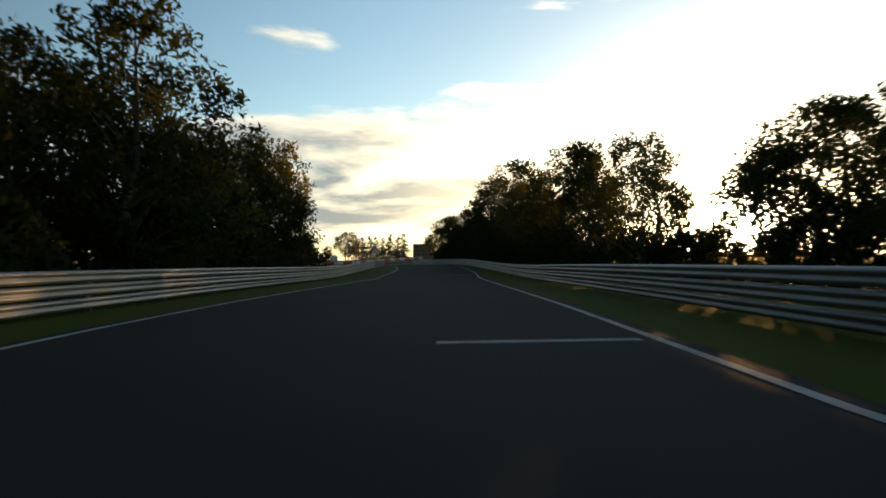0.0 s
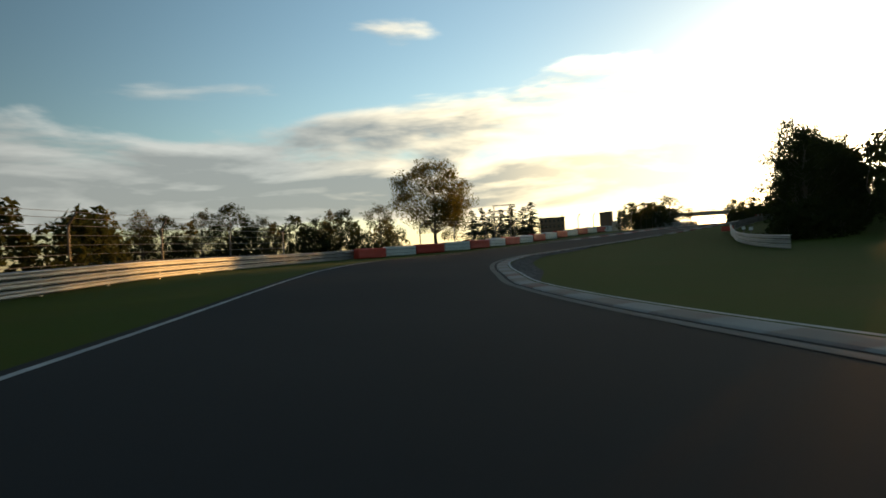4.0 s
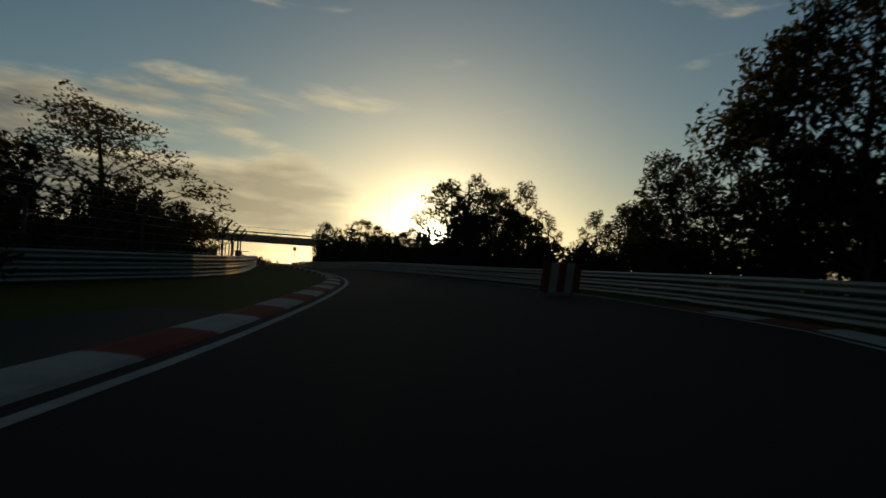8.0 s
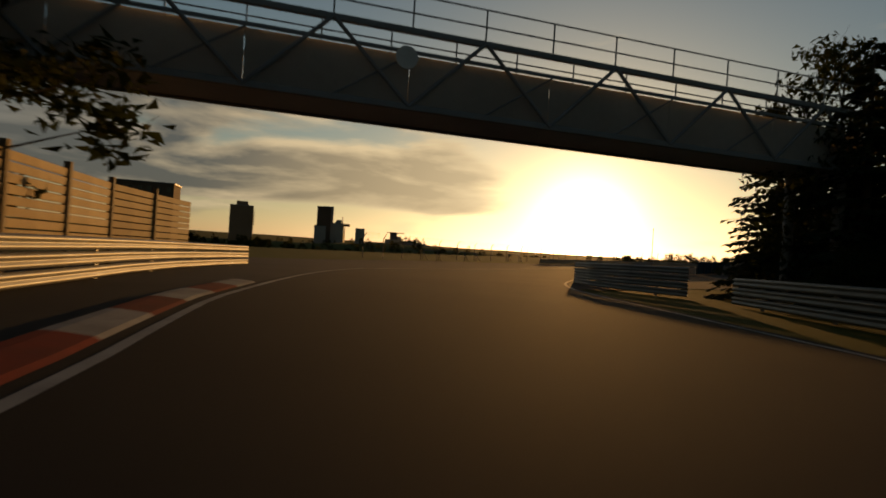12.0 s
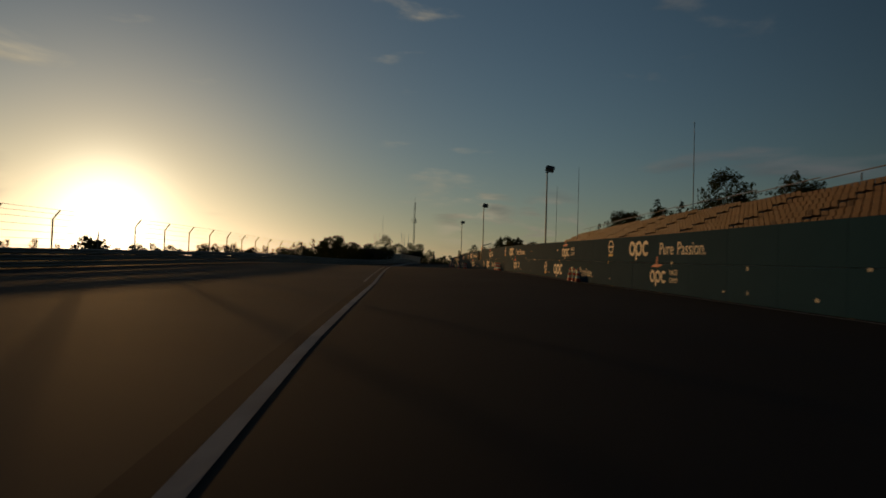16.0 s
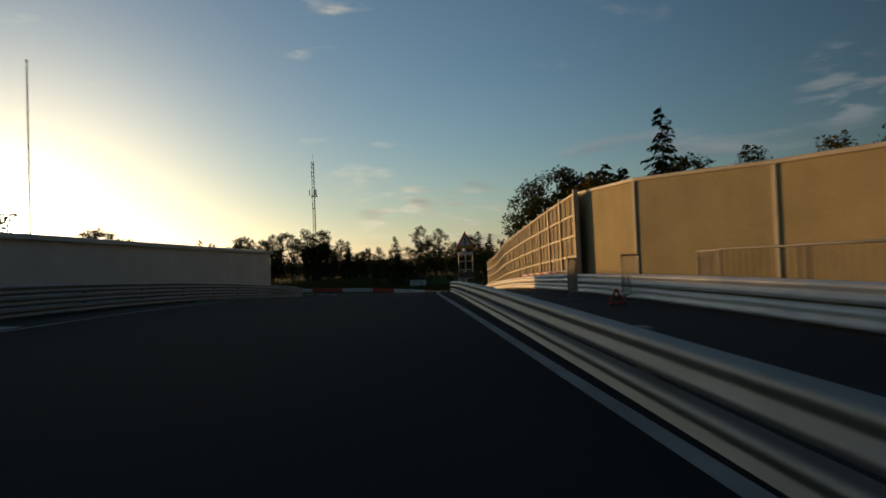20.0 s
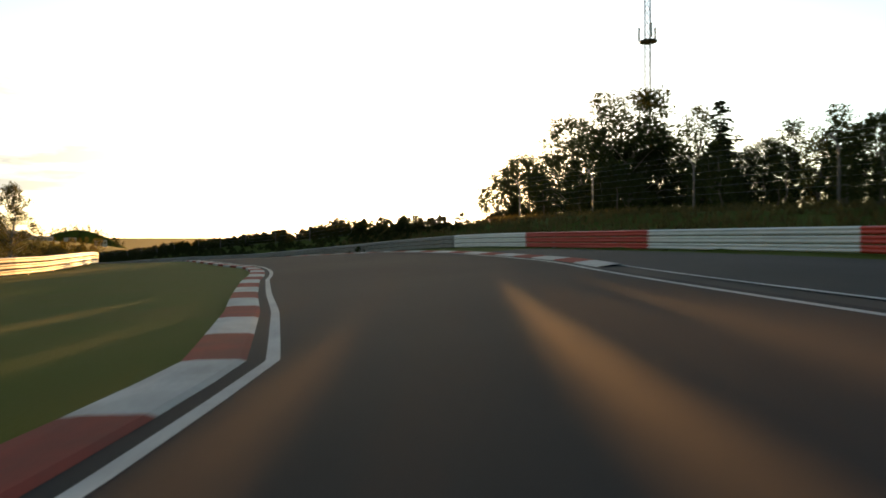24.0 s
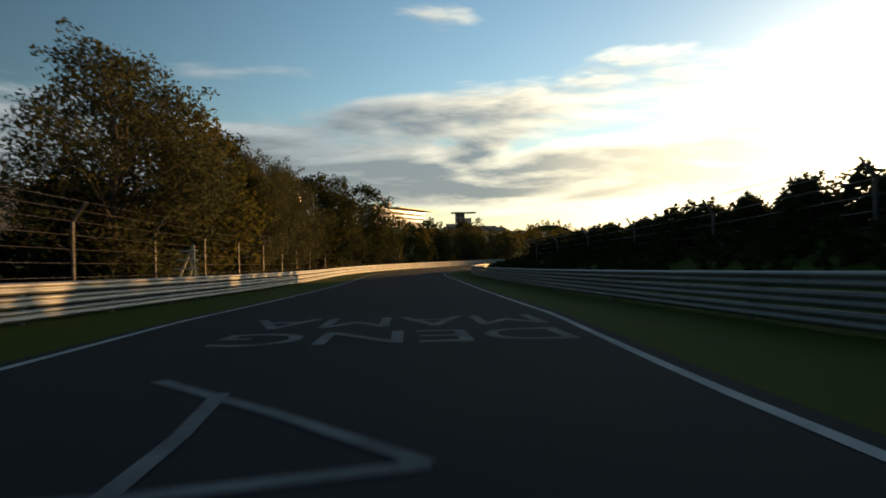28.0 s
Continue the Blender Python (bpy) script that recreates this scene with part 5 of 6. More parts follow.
def ring_mesh(r, w, mat, gap=0.0, n_=24):
    verts, faces = [], []
    for i in range(n_ + 1):
        a = gap / 2 + (math.tau - gap) * i / n_
        for rr in (r - w, r):
            verts += [(rr * math.cos(a), rr * math.sin(a), 0.0), (rr * math.cos(a), rr * math.sin(a), 0.004)]
    for i in range(n_):
        q = 4 * i
        faces += [(q + 1, q + 3, q + 7, q + 5), (q + 3, q + 2, q + 6, q + 7), (q, q + 1, q + 5, q + 4)]
    return mesh_of("ring", verts, faces, mat)


def bar_mesh(w, h, mat, slant=0.0):
    return mesh_of("bar", [(0, 0, 0.004), (w, 0, 0.004), (w + slant, h, 0.004), (slant, h, 0.004)], [(0, 1, 2, 3)], mat)


RACE_MESH, CAMP_MESH = letters("RACE", 0.27, CREAM), letters("CAMP", 0.27, CREAM)
RING_O, RING_C, RING_S = ring_mesh(0.27, 0.11, CREAM), ring_mesh(0.27, 0.11, CREAM, 1.4), ring_mesh(0.3, 0.06, CREAM)
STEM, BOLT, SMALLBAR, SWOOSH = bar_mesh(0.12, 0.62, CREAM), bar_mesh(0.7, 0.07, CREAM, 0.12), bar_mesh(0.5, 0.11, YELLOW), bar_mesh(0.8, 0.1, REDPRINT, 0.35)


def print_on(name, mesh, s, h, dx=0.0, dz=0.0, label="", size=1.0):
    if h < 1:
        h += 0.6 * float(np.interp(s, [596, 626], [0, 0.5]))
    part(name, mesh, None, wall, label, winv @ wall_pose(s, h) @ FACE @ Matrix.Translation((dx, dz, 0)) @ Matrix.Diagonal((size, size, 1, 1)))


def emblem(s, h):
    print_on("emblem_ring", RING_S, s, h, 0, 0.42)
    print_on("emblem_bar", BOLT, s, h, -0.4, 0.385)
    print_on("caption_bar", SMALLBAR, s, h, -0.25, -0.02)


def wordmark(s, h, race=False, size=1.15):
    for name, mesh, dx, dz in (("wordmark_ring", RING_O, 0, 0.27), ("wordmark_ring", RING_O, 0.58, 0.27), ("wordmark_stem", STEM, 0.31, -0.15), ("wordmark_ring", RING_C, 1.16, 0.27)):
        print_on(name, mesh, s, h, dx * size, dz * size, "", size)
    if race:
        print_on("swoosh", SWOOSH, s, h, -0.2, 0.6)
        print_on("swoosh_leg", SWOOSH_LEG, s, h, 0.32, 0.58)
        print_on("lettering", RACE_MESH, s - 1.5, h, 0, 0.33)
        print_on("lettering", CAMP_MESH, s - 1.5, h, 0, 0.05)


def slogan(s, h):
    x = s
    for word, width in ((WORD_A, 1.52), (WORD_B, 0)):
        print_on("slogan", word, x, h, 0, 0.05)
        x -= width


SWOOSH_LEG = bar_mesh(0.09, 0.42, REDPRINT, 0.05)
WORD_A, WORD_B = letters("Pure", 0.66, CREAM), letters("Passion.", 0.66, CREAM)
UP, LOW = 1.42, 0.3
for a in (504.5, 534.0, 560.7, 588.9, 615.5, 639.5):
    emblem(a, UP)
    wordmark(a - 2.45, UP)
    slogan(a - 5.1, UP)
    wordmark(a - 4.5, LOW + 0.1, True, 0.88)
for c in (517.3, 545.7, 574.2, 600.9, 624.2):
    emblem(c, LOW)
    wordmark(c - 2.3, LOW)
    slogan(c - 5.6, LOW)
    wordmark(c - 4.0, UP - 0.05, True, 0.88)
# torn paper scraps
r3 = random.Random(9)
for k in range(110):
    s = r3.uniform(WALL_S0 + 2, WALL_S1 - 2)
    w, h = r3.uniform(0.03, 0.13), r3.uniform(0.03, 0.13)
    me = mesh_of("scrap", [(0, 0, 0.006), (w, 0.02, 0.006), (w * 0.8, h, 0.006), (w * 0.3, h * 1.2, 0.006), (-0.03, h * 0.6, 0.006)], [(0, 1, 2, 3, 4)], CREAM if k % 3 else YELLOW)
    print_on("paper_scrap", me, s, r3.choice([0.3, 0.8, 0.98, 1.06, 1.1, 1.7]))
ribbon("road_line", WALL_S0, WALL_S1, lambda s: (wall_lat(s) - 0.32, wall_lat(s) - 0.22), PAINT, 0.045, 2, 0, "thin pale line along the foot of the wall", "road marking")

# ---- traffic cones ----
def cone(m, faded=False):
    root = thing("traffic_cone", m, "red and white striped traffic cone by the wall", "traffic cone", "cones along the wall")
    part("base", box(0.38, 0.38, 0.04, 0, 0, 0, 0.01), DARK_STEEL, root)
    r = lambda z: 0.145 - 0.12 * z / 0.72
    for k, (z0, z1) in enumerate(((0.04, 0.22), (0.22, 0.36), (0.36, 0.5), (0.5, 0.6), (0.6, 0.74))):
        part("band", rod((0, 0, z0), (0, 0, z1), r(z0), None, 14, r(z1)), WHITE_PAINT if k % 2 else RED_PAINT, root)
    return root


first = cone(stand(515, wall_lat(515) - 0.6))
for s0, c in ((538, 3), (562, 4), (589.3, 4), (602, 2), (618, 1), (627, 2), (631.5, 1), (637, 2), (642, 1)):
    for k in range(c):
        copy_thing(first, stand(s0 + 0.6 * k, wall_lat(s0 + 0.6 * k) - 0.3 - 0.03 * k, 0, 37 * k))
# an open gate frame over the gap in the wall
gate = thing("gate_frame", stand(577.7, wall_lat(577.7) + 0.2), "open dark tubular gate frame above the wall", "gate")
for y in (-1.25, 1.25):
    part("upright", rod((0, y, 0), (0, y, 2.75), 0.04, None, 6), DARK_STEEL, gate)
    part("stay", rod((0, y, 2.75), (0.9, y, 3.05), 0.035, None, 6), DARK_STEEL, gate)
    part("back_upright", rod((0.9, y, 0), (0.9, y, 3.05), 0.035, None, 6), DARK_STEEL, gate)
part("top_bar", rod((0, -1.25, 2.75), (0, 1.25, 2.75), 0.035, None, 6), DARK_STEEL, gate)
part("back_bar", rod((0.9, -1.25, 3.05), (0.9, 1.25, 3.05), 0.035, None, 6), DARK_STEEL, gate)
part("round_disc", rod((0.02, 0.8, 2.45), (-0.02, 0.8, 2.45), 0.36, None, 20), RED_PAINT, gate, "round orange-red disc")

# ---- lamp posts ----
def lamp_post(m, h):
    root = thing("floodlight_pole", m, "tall dark floodlight pole behind the wall", "lamp", "floodlight poles")
    part("pole", rod((0, 0, -0.3), (0, 0, h), 0.07, None, 10, 0.045), DARK_STEEL, root)
    part("arm", rod((-0.12, 0, h - 0.05), (0.42, 0, h + 0.1), 0.035), DARK_STEEL, root)
    head_ = part("lamp_head", box(0.62, 0.4, 0.4, 0, 0, -0.2, 0.06), DARK_STEEL, root, "", pose(0.2, -0.05, h + 0.22, 35, 12, 12))
    part("visor", box(0.66, 0.22, 0.03, 0, -0.28, 0.17), DARK_STEEL, head_)
    part("lens", box(0.52, 0.02, 0.3, 0, -0.205, -0.15), WHITE_PAINT, head_)
    return root


for x, y, z in ((97, 445, 16.7), (118.9, 467.7, 15.3), (141.3, 487.8, 15.3), (165.2, 507.1, 15.7), (189.7, 525.7, 16.0)):
    gz, s, lat = ground_z(x, y)
    lat = max(lat, float(wall_lat(s)) + 0.45) if s > 489 else lat
    lamp_post(stand(s, lat, 0, -20), z - spot(s, lat).z)


# ---- thin poles and flagpoles ----
def pole(x, y, top, label="thin bare steel flagpole", r=0.05):
    gz, s, lat = ground_z(x, y)
    root = thing("flagpole", pose(x, y, gz), label, "flagpole", "flagpoles")
    h = top - gz
    part("foot", rod((0, 0, -0.2), (0, 0, 0.5), r * 1.9, None, 10), DARK_STEEL, root)
    part("shaft", rod((0, 0, 0.4), (0, 0, h), r, None, 8, r * 0.5), STEEL, root)
    part("knob", rod((0, 0, h), (0, 0, h + 0.08), r * 0.8, None, 8), STEEL, root)


for x, y, t_ in ((57.8, 409.3, 10.9), (56.7, 369.7, 25.0), (202.4, 515.8, 20.5), (196, 511, 22.5), (175.1, 498.9, 21.5), (152.9, 480.3, 20.5), (129.5, 463.3, 19), (232.8, 582.1, 17.6), (233.1, 581.5, 17.4), (233.4, 580.9, 17.6), (236.7, 575.0, 17.4), (236.9, 574.6, 17.6), (237.4, 573.6, 17.6), (241.7, 579.5, 19.1), (223.6, 571.6, 21.2)):
    pole(x, y, t_)

# ---- grandstand and low building behind the wall ----
SEAT = material("seat_shells", (0.14, 0.075, 0.04), 0.7, (0.09, 0.05, 0.03), 2, 30, 0.1, vary=0.3)
stand_lat = 13.2
gs = thing("grandstand", stand(492, stand_lat), "open grandstand with rows of orange-brown seats", "grandstand")
ginv = gs.matrix_basis.inverted()
seat = bpy.data.meshes.new("seat")
bm = box(0.42, 0.05, 0.34, 0, 0.2, 0.1)
box(0.42, 0.4, 0.05, 0, 0, 0.1, 0, bm)
bm.to_mesh(seat)
bm.free()
seat.materials.append(SEAT)
co, quads = np.array([v.co for v in seat.vertices]), np.array([f.vertices[:] for f in seat.polygons])
rest = []
for k in range(15):
    s = 496 + 6.6 * k
    for j in range(9):
        m = stand(s, stand_lat + 1.0 + 0.8 * j, 1.7 + 0.4 * j, -90)
        part("step", box(6.6, 0.87, 0.42, 0, 0, -0.42), CONCRETE, gs, "", ginv @ m)
        for i in range(13):
            at_ = ginv @ m @ Matrix.Translation((-3.0 + 0.5 * i, 0, 0))
            if k in (2, 3, 4, 5, 6, 7) and j > 5:
                part("seat", seat, None, gs, "", at_)
            else:
                rest.append(np.array(at_))
    part("front_wall", box(0.2, 6.6, 1.7, 0, 0, 0), CONCRETE, gs, "", ginv @ stand(s, stand_lat + 0.4))
    part("back_rail", rod((0, -3.3, 1.1), (0, 3.3, 1.1), 0.03), DARK_STEEL, gs, "", ginv @ stand(s, stand_lat + 8.6, 5.0))
    part("back_rail_post", rod((0, 0, 0), (0, 0, 1.1), 0.03), DARK_STEEL, gs, "", ginv @ stand(s, stand_lat + 8.6, 4.9))
    part("back_wall", box(0.2, 6.6, 5.0, 0, 0, 0), CONCRETE, gs, "", ginv @ stand(s, stand_lat + 8.8))

verts = np.concatenate([co @ m[:3, :3].T + m[:3, 3] for m in rest])
faces = np.concatenate([quads + k * len(co) for k in range(len(rest))])
tagged(part("seating", mesh_of("seating", verts, faces.tolist(), SEAT), None, gs), "rows of orange-brown plastic seats", "", "", "stuff")

GLASS = bpy.data.materials.new("window_glass")
GLASS.use_nodes = True
gb = GLASS.node_tree.nodes["Principled BSDF"]
gb.inputs["Base Color"].default_value, gb.inputs["Roughness"].default_value = (0.02, 0.025, 0.03, 1), 0.06
RENDER_WALL = material("yellow_render", (0.45, 0.36, 0.2), 0.85, (0.36, 0.29, 0.17), 0.5, 20, 0.2)


def house(name, m, w, d, h, wall_mat, roof_mat, windows, label, category="building", pitch=0.0):
    """A plain block w (along y) by d with windows given as (y, z, w, h) on its -x side."""
    root = thing(name, m, label, category)
    part("body", box(d, w, h, d / 2, 0, -0.6), wall_mat, root)
    if pitch:
        z, y = h - 0.6, w / 2 + 0.3
        verts = [(-0.5, -y, z), (-0.5, y, z), (d / 2, y, z + pitch), (d / 2, -y, z + pitch), (d + 0.5, y, z), (d + 0.5, -y, z)]
        part("roof", mesh_of("roof", verts + [(a_, b2, c - 0.15) for a_, b2, c in verts], [(0, 3, 2, 1), (3, 5, 4, 2), (6, 7, 8, 9), (9, 8, 10, 11), (0, 1, 7, 6), (5, 11, 10, 4), (0, 6, 9, 3), (3, 9, 11, 5), (1, 2, 8, 7), (2, 4, 10, 8)], roof_mat), None, root, "dark pitched roof")
        part("gutter", rod((-0.55, -y, z - 0.05), (-0.55, y, z - 0.05), 0.09, None, 8), WHITE_PAINT, root)
        for side in (-1, 1):
            part("gable", mesh_of("gable", [(0, side * w / 2, z), (d, side * w / 2, z), (d / 2, side * w / 2, z + pitch - 0.1)], [(0, 1, 2)], wall_mat), None, root)
    else:
        part("roof", box(d + 0.5, w + 0.5, 0.22, d / 2, 0, h - 0.6, 0.03), roof_mat, root)
    for y, z, ww, hh in windows:
        win = part("window", box(0.1, ww + 0.14, hh + 0.14, -0.03, y, z - 0.07, 0.01), WHITE_PAINT, root)
        part("pane", box(0.06, ww, hh, -0.06, y, z), GLASS, win)
        part("glazing_bar", box(0.05, 0.05, hh, -0.085, y, z), WHITE_PAINT, win)
    return root


WHITEWALL = material("white_cladding", (0.62, 0.64, 0.62), 0.6, (0.48, 0.5, 0.5), 0.6, 25, 0.1)


def block(name, a, b_, h, depth, wall_mat, roof_mat, windows, label, category="building", pitch=0.0):
    """A flat-roofed block whose front runs from a to b_ and whose body lies to the left of that line."""
    a, b_ = Vector(a), Vector(b_)
    d = b_ - a
    mid = (a + b_) / 2
    gz = min(ground_z(a.x, a.y)[0], ground_z(b_.x, b_.y)[0])
    return house(name, pose(mid.x, mid.y, gz, 0, 0, math.degrees(math.atan2(-d.x, d.y)) + 180), d.length, depth, h + 0.6, wall_mat, roof_mat, windows, label, category, pitch)


block("paddock_building", (165, 472.5), (67, 405), 4.6, 10, RENDER_WALL, DARK_STEEL, [(-54 + 12 * g + 2.0 * j, 1.1, 1.7, 2.7) for g in range(9) for j in range(4)], "long low yellow building with tall dark windows and pitched roof", pitch=3.4)
CABIN_WALL = material("cabin_boards", (0.1, 0.07, 0.05), 0.85, (0.06, 0.045, 0.035), 1.5, 25, 0.3)
block("cabin", (219.0, 567.0), (230.2, 573.2), 3.2, 6, CABIN_WALL, DARK_STEEL, [(-4.8, 0.6, 0.9, 1.2), (-3.2, 0.6, 0.9, 1.2), (2.2, 0.6, 0.7, 0.9), (4.6, 0.1, 0.9, 1.9)], "dark flat-roofed cabin with white-framed windows")
block("white_hall", (235.0, 574.3), (268.5, 592.0), 4.0, 9, WHITEWALL, WHITEWALL, [], "long low white hall with plain cladding")

# ---- noise wall beside the lane ----
SLATWALL = material("noise_wall_slats", (0.5, 0.42, 0.25), 0.8, (0.42, 0.35, 0.21), 1.5, 30, 0.2, vary=0.2)
FRAME = material("pale_frame", (0.6, 0.56, 0.44), 0.6, (0.46, 0.42, 0.32), 1.5, 30, 0.1)
noise_wall = thing("noise_wall", stand(684, 6.9), "tall ribbed noise wall in pale frames on a concrete base", "wall")
ninv = noise_wall.matrix_basis.inverted()
nw_lat = table([(676, 6.8), (712, 7.0), (768, 9.8)])
infill, tall = bpy.data.meshes.new("infill"), 3.6
bm = box(0.05, 0.94, 0.78, 0, 0, 0)
for k in range(9):
    box(0.03, 0.06, 0.76, -0.016, -0.41 + 0.1025 * k, 0.01, 0, bm)
bm.to_mesh(infill)
bm.free()
infill.materials.append(SLATWALL)
for k in range(17):
    s = 684 + 3.0 * k
    p, q = spot(s, nw_lat(s)), spot(s + 3, nw_lat(s + 3))
    d = q - p
    m = ninv @ Matrix.LocRotScale((p + q) / 2, d.to_track_quat("Y", "Z"), (1, d.length / 3, 1))
    for i in range(3):
        for j in range(4):
            part("infill_panel", infill, None, noise_wall, "", m @ Matrix.Translation((0, -1 + i, 0.55 + 0.88 * j)))
        part("mullion", box(0.09, 0.06, 3.6, -0.03, -1.5 + i, 0.5), FRAME, noise_wall, "", m)
    for j in range(5):
        part("transom", box(0.1, 3.0, 0.09, -0.035, 0, 0.46 + 0.88 * j), FRAME, noise_wall, "", m)
    part("upright", box(0.2, 0.18, 4.2, -0.02, -1.5, 0), FRAME, noise_wall, "", m)
    part("plinth", box(0.3, 3.0, 0.5, 0, 0, -0.05, 0.02), CONCRETE, noise_wall, "", m)
# the plain concrete part turns away from the track
conc = thing("concrete_wall", pose(254.2, 560.6, 9.1), "tall bare concrete wall with pale cover strips", "wall")
ROUGHCAST = material("roughcast", (0.5, 0.43, 0.24), 0.95, (0.36, 0.31, 0.18), 0.7, 14, 0.6)
corner = [Vector((254.2, 560.6, 0)), Vector((249.1, 557.4, 0)), Vector((245.2, 553.3, 0)), Vector((241.1, 549.4, 0)), Vector((236.5, 545.6, 0)), Vector((226.0, 538.2, 0))]
tops = [4.3, 4.05, 3.7, 3.45, 3.4, 3.4]


def slanted(bm, length, low_z, high0, high1):
    """Slopes the upper side of an upright slab from one end to the other."""
    for v in bm.verts:
        if v.co.z > low_z:
            v.co.z += (high0 + (high1 - high0) * (v.co.y / length + 0.5)) - 4.3
    return bm


for a, b, z0, z1 in zip(corner, corner[1:], tops, tops[1:]):
    d = b - a
    m = Matrix.Translation((a + b) / 2 - Vector((254.2, 560.6, 0))) @ d.to_track_quat("Y", "Z").to_matrix().to_4x4()
    part("wall_slab", slanted(box(0.24, d.length, 4.3, 0, 0, -0.2, 0.02), d.length, 2, z0, z1), ROUGHCAST, conc, "", m)
    part("coping", slanted(box(0.34, d.length + 0.1, 0.12, 0, 0, 4.1, 0.02), d.length, 2, z0, z1), FRAME, conc, "", m)
    part("cover_strip", box(0.34, 0.16, z0, 0, -d.length / 2, -0.2, 0.01), FRAME, conc, "", m)

# crowd barriers before the concrete wall
def crowd_barrier(m):
    root = thing("crowd_barrier", m, "galvanised crowd-control barrier with upright bars", "barrier", "crowd barriers by the wall")
    for z in (0.18, 1.08):
        part("rail", rod((-1.1, 0, z), (1.1, 0, z), 0.02), STEEL, root)
    for k in range(13):
        part("bar", rod((-1.08 + 0.18 * k, 0, 0.18), (-1.08 + 0.18 * k, 0, 1.08), 0.01 if 0 < k < 12 else 0.02, None, 6), STEEL, root)
    for x in (-0.8, 0.8):
        part("foot", rod((x, -0.3, 0.02), (x, 0.3, 0.02), 0.018, None, 6), STEEL, root)
        part("leg", rod((x, 0, 0.02), (x, 0, 0.18), 0.018, None, 6), STEEL, root)
    return root


cb = crowd_barrier(stand(675, 4.4, 0, 70))
for s, lat, a in ((672.6, 5.2, 60), (670.4, 6.0, 75), (668.0, 5.7, 95), (665.5, 5.4, 88)):
    copy_thing(cb, stand(s, lat, 0, a))

# the warning sign on its frame
warn = thing("warning_sign", stand(682, 1.95, 0, 10, 0.55), "red-edged triangular warning sign on a white frame", "traffic sign")


def triangle(r, y, mat, name, parent):
    verts = [(r * math.sin(a), yy, r * math.cos(a)) for yy in (y, y + 0.02) for a in (0, math.tau / 3, 2 * math.tau / 3)]
    return part(name, mesh_of(name, verts, [(0, 2, 1), (3, 4, 5), (0, 1, 4, 3), (1, 2, 5, 4), (2, 0, 3, 5)], mat), None, parent, "", pose(0, 0, 3.62))


tri_ = triangle(0.82, 0.0, RED_PAINT, "red_triangle", warn)
triangle(0.55, -0.012, WHITE_PAINT, "white_triangle", warn)
part("mark", box(0.09, 0.012, 0.42, 0, -0.02, 3.56), DARK_STEEL, warn)
part("mark_dot", rod((0, -0.014, 3.46), (0, -0.026, 3.46), 0.06, None, 12), DARK_STEEL, warn)
part("yellow_strip", box(0.9, 0.02, 0.2, 0, -0.02, 3.22), YELLOW, warn)
part("pole", rod((0, 0.05, -0.1), (0, 0.05, 3.9), 0.035, None, 8), WHITE_PAINT, warn)
for x in (-0.5, 0.5):
    part("frame_upright", box(0.05, 0.04, 1.9, x, 0.04, 1.1), WHITE_PAINT, warn)
for z in (1.1, 1.7, 2.3, 2.75):
    part("frame_rung", box(1.05, 0.04, 0.05 if z < 2.7 else 0.22, 0, 0.03, z), WHITE_PAINT, warn)
part("lower_board", box(1.1, 0.03, 0.4, 0, 0.0, 1.15), DARK_STEEL, warn)
# breakdown triangle on the lane
vt = thing("breakdown_triangle", stand(671, 4.3, 0.02, 10), "small red reflecting triangle standing on the lane", "warning triangle")
for a in range(3):
    a0, a1 = a * math.tau / 3, (a + 1) * math.tau / 3
    part("edge", rod((0.2 * math.sin(a0), 0, 0.14 + 0.2 * math.cos(a0)), (0.2 * math.sin(a1), 0, 0.14 + 0.2 * math.cos(a1)), 0.028, None, 6), RED_PAINT, vt)
part("stand_foot", box(0.4, 0.12, 0.03, 0, 0, 0.0), DARK_STEEL, vt)

# a red and white pole along the foot of the noise wall
pl = thing("barrier_pole", stand(688, 5.7), "red and white banded pole on low trestles", "barrier")
pinv = pl.matrix_basis.inverted()
for k in range(12):
    part("band", rod((0, -0.5, 0.72), (0, 0.5, 0.72), 0.05, None, 8), RED_PAINT if k % 2 else WHITE_PAINT, pl, "", pinv @ stand(682 + 1.0 * k, 5.8))
for s in (683, 688, 692.5):
    part("trestle", rod((0, -0.3, 0), (0, 0, 0.7), 0.03, rod((0, 0.3, 0), (0, 0, 0.7), 0.03, None, 6), 6), WHITE_PAINT, pl, "", pinv @ stand(s, 5.8))


# ---- lattice mast ----
mast = thing("radio_mast", pose(407.9, 699.5, 5.0), "tall slender lattice radio mast with a small platform", "mast")
MH, MW = 45.0, 0.55
legs = [(MW * math.cos(a), MW * math.sin(a)) for a in (0.3, 0.3 + math.tau / 3, 0.3 + 2 * math.tau / 3)]
for x, y in legs:
    part("leg", rod((x, y, -1), (x, y, MH), 0.09, None, 6), DARK_STEEL, mast)
for k in range(30):
    z = MH * k / 30
    bm = None
    for i in range(3):
        (x0, y0), (x1, y1) = legs[i], legs[(i + 1) % 3]
        bm = rod((x0, y0, z), (x1, y1, z + MH / 30), 0.05, bm, 5)
    part("brace", bm, DARK_STEEL, mast)
part("platform", rod((0, 0, 32.0), (0, 0, 32.2), 1.4, None, 10), DARK_STEEL, mast)
for a in range(3):
    part("antenna", rod((1.5 * math.cos(a * 2.1), 1.5 * math.sin(a * 2.1), 32.4), (1.5 * math.cos(a * 2.1), 1.5 * math.sin(a * 2.1), 34.6), 0.16, None, 8), WHITE_PAINT, mast)
part("top_antenna", rod((0, 0, MH), (0, 0, MH + 3), 0.05, None, 6), DARK_STEEL, mast)

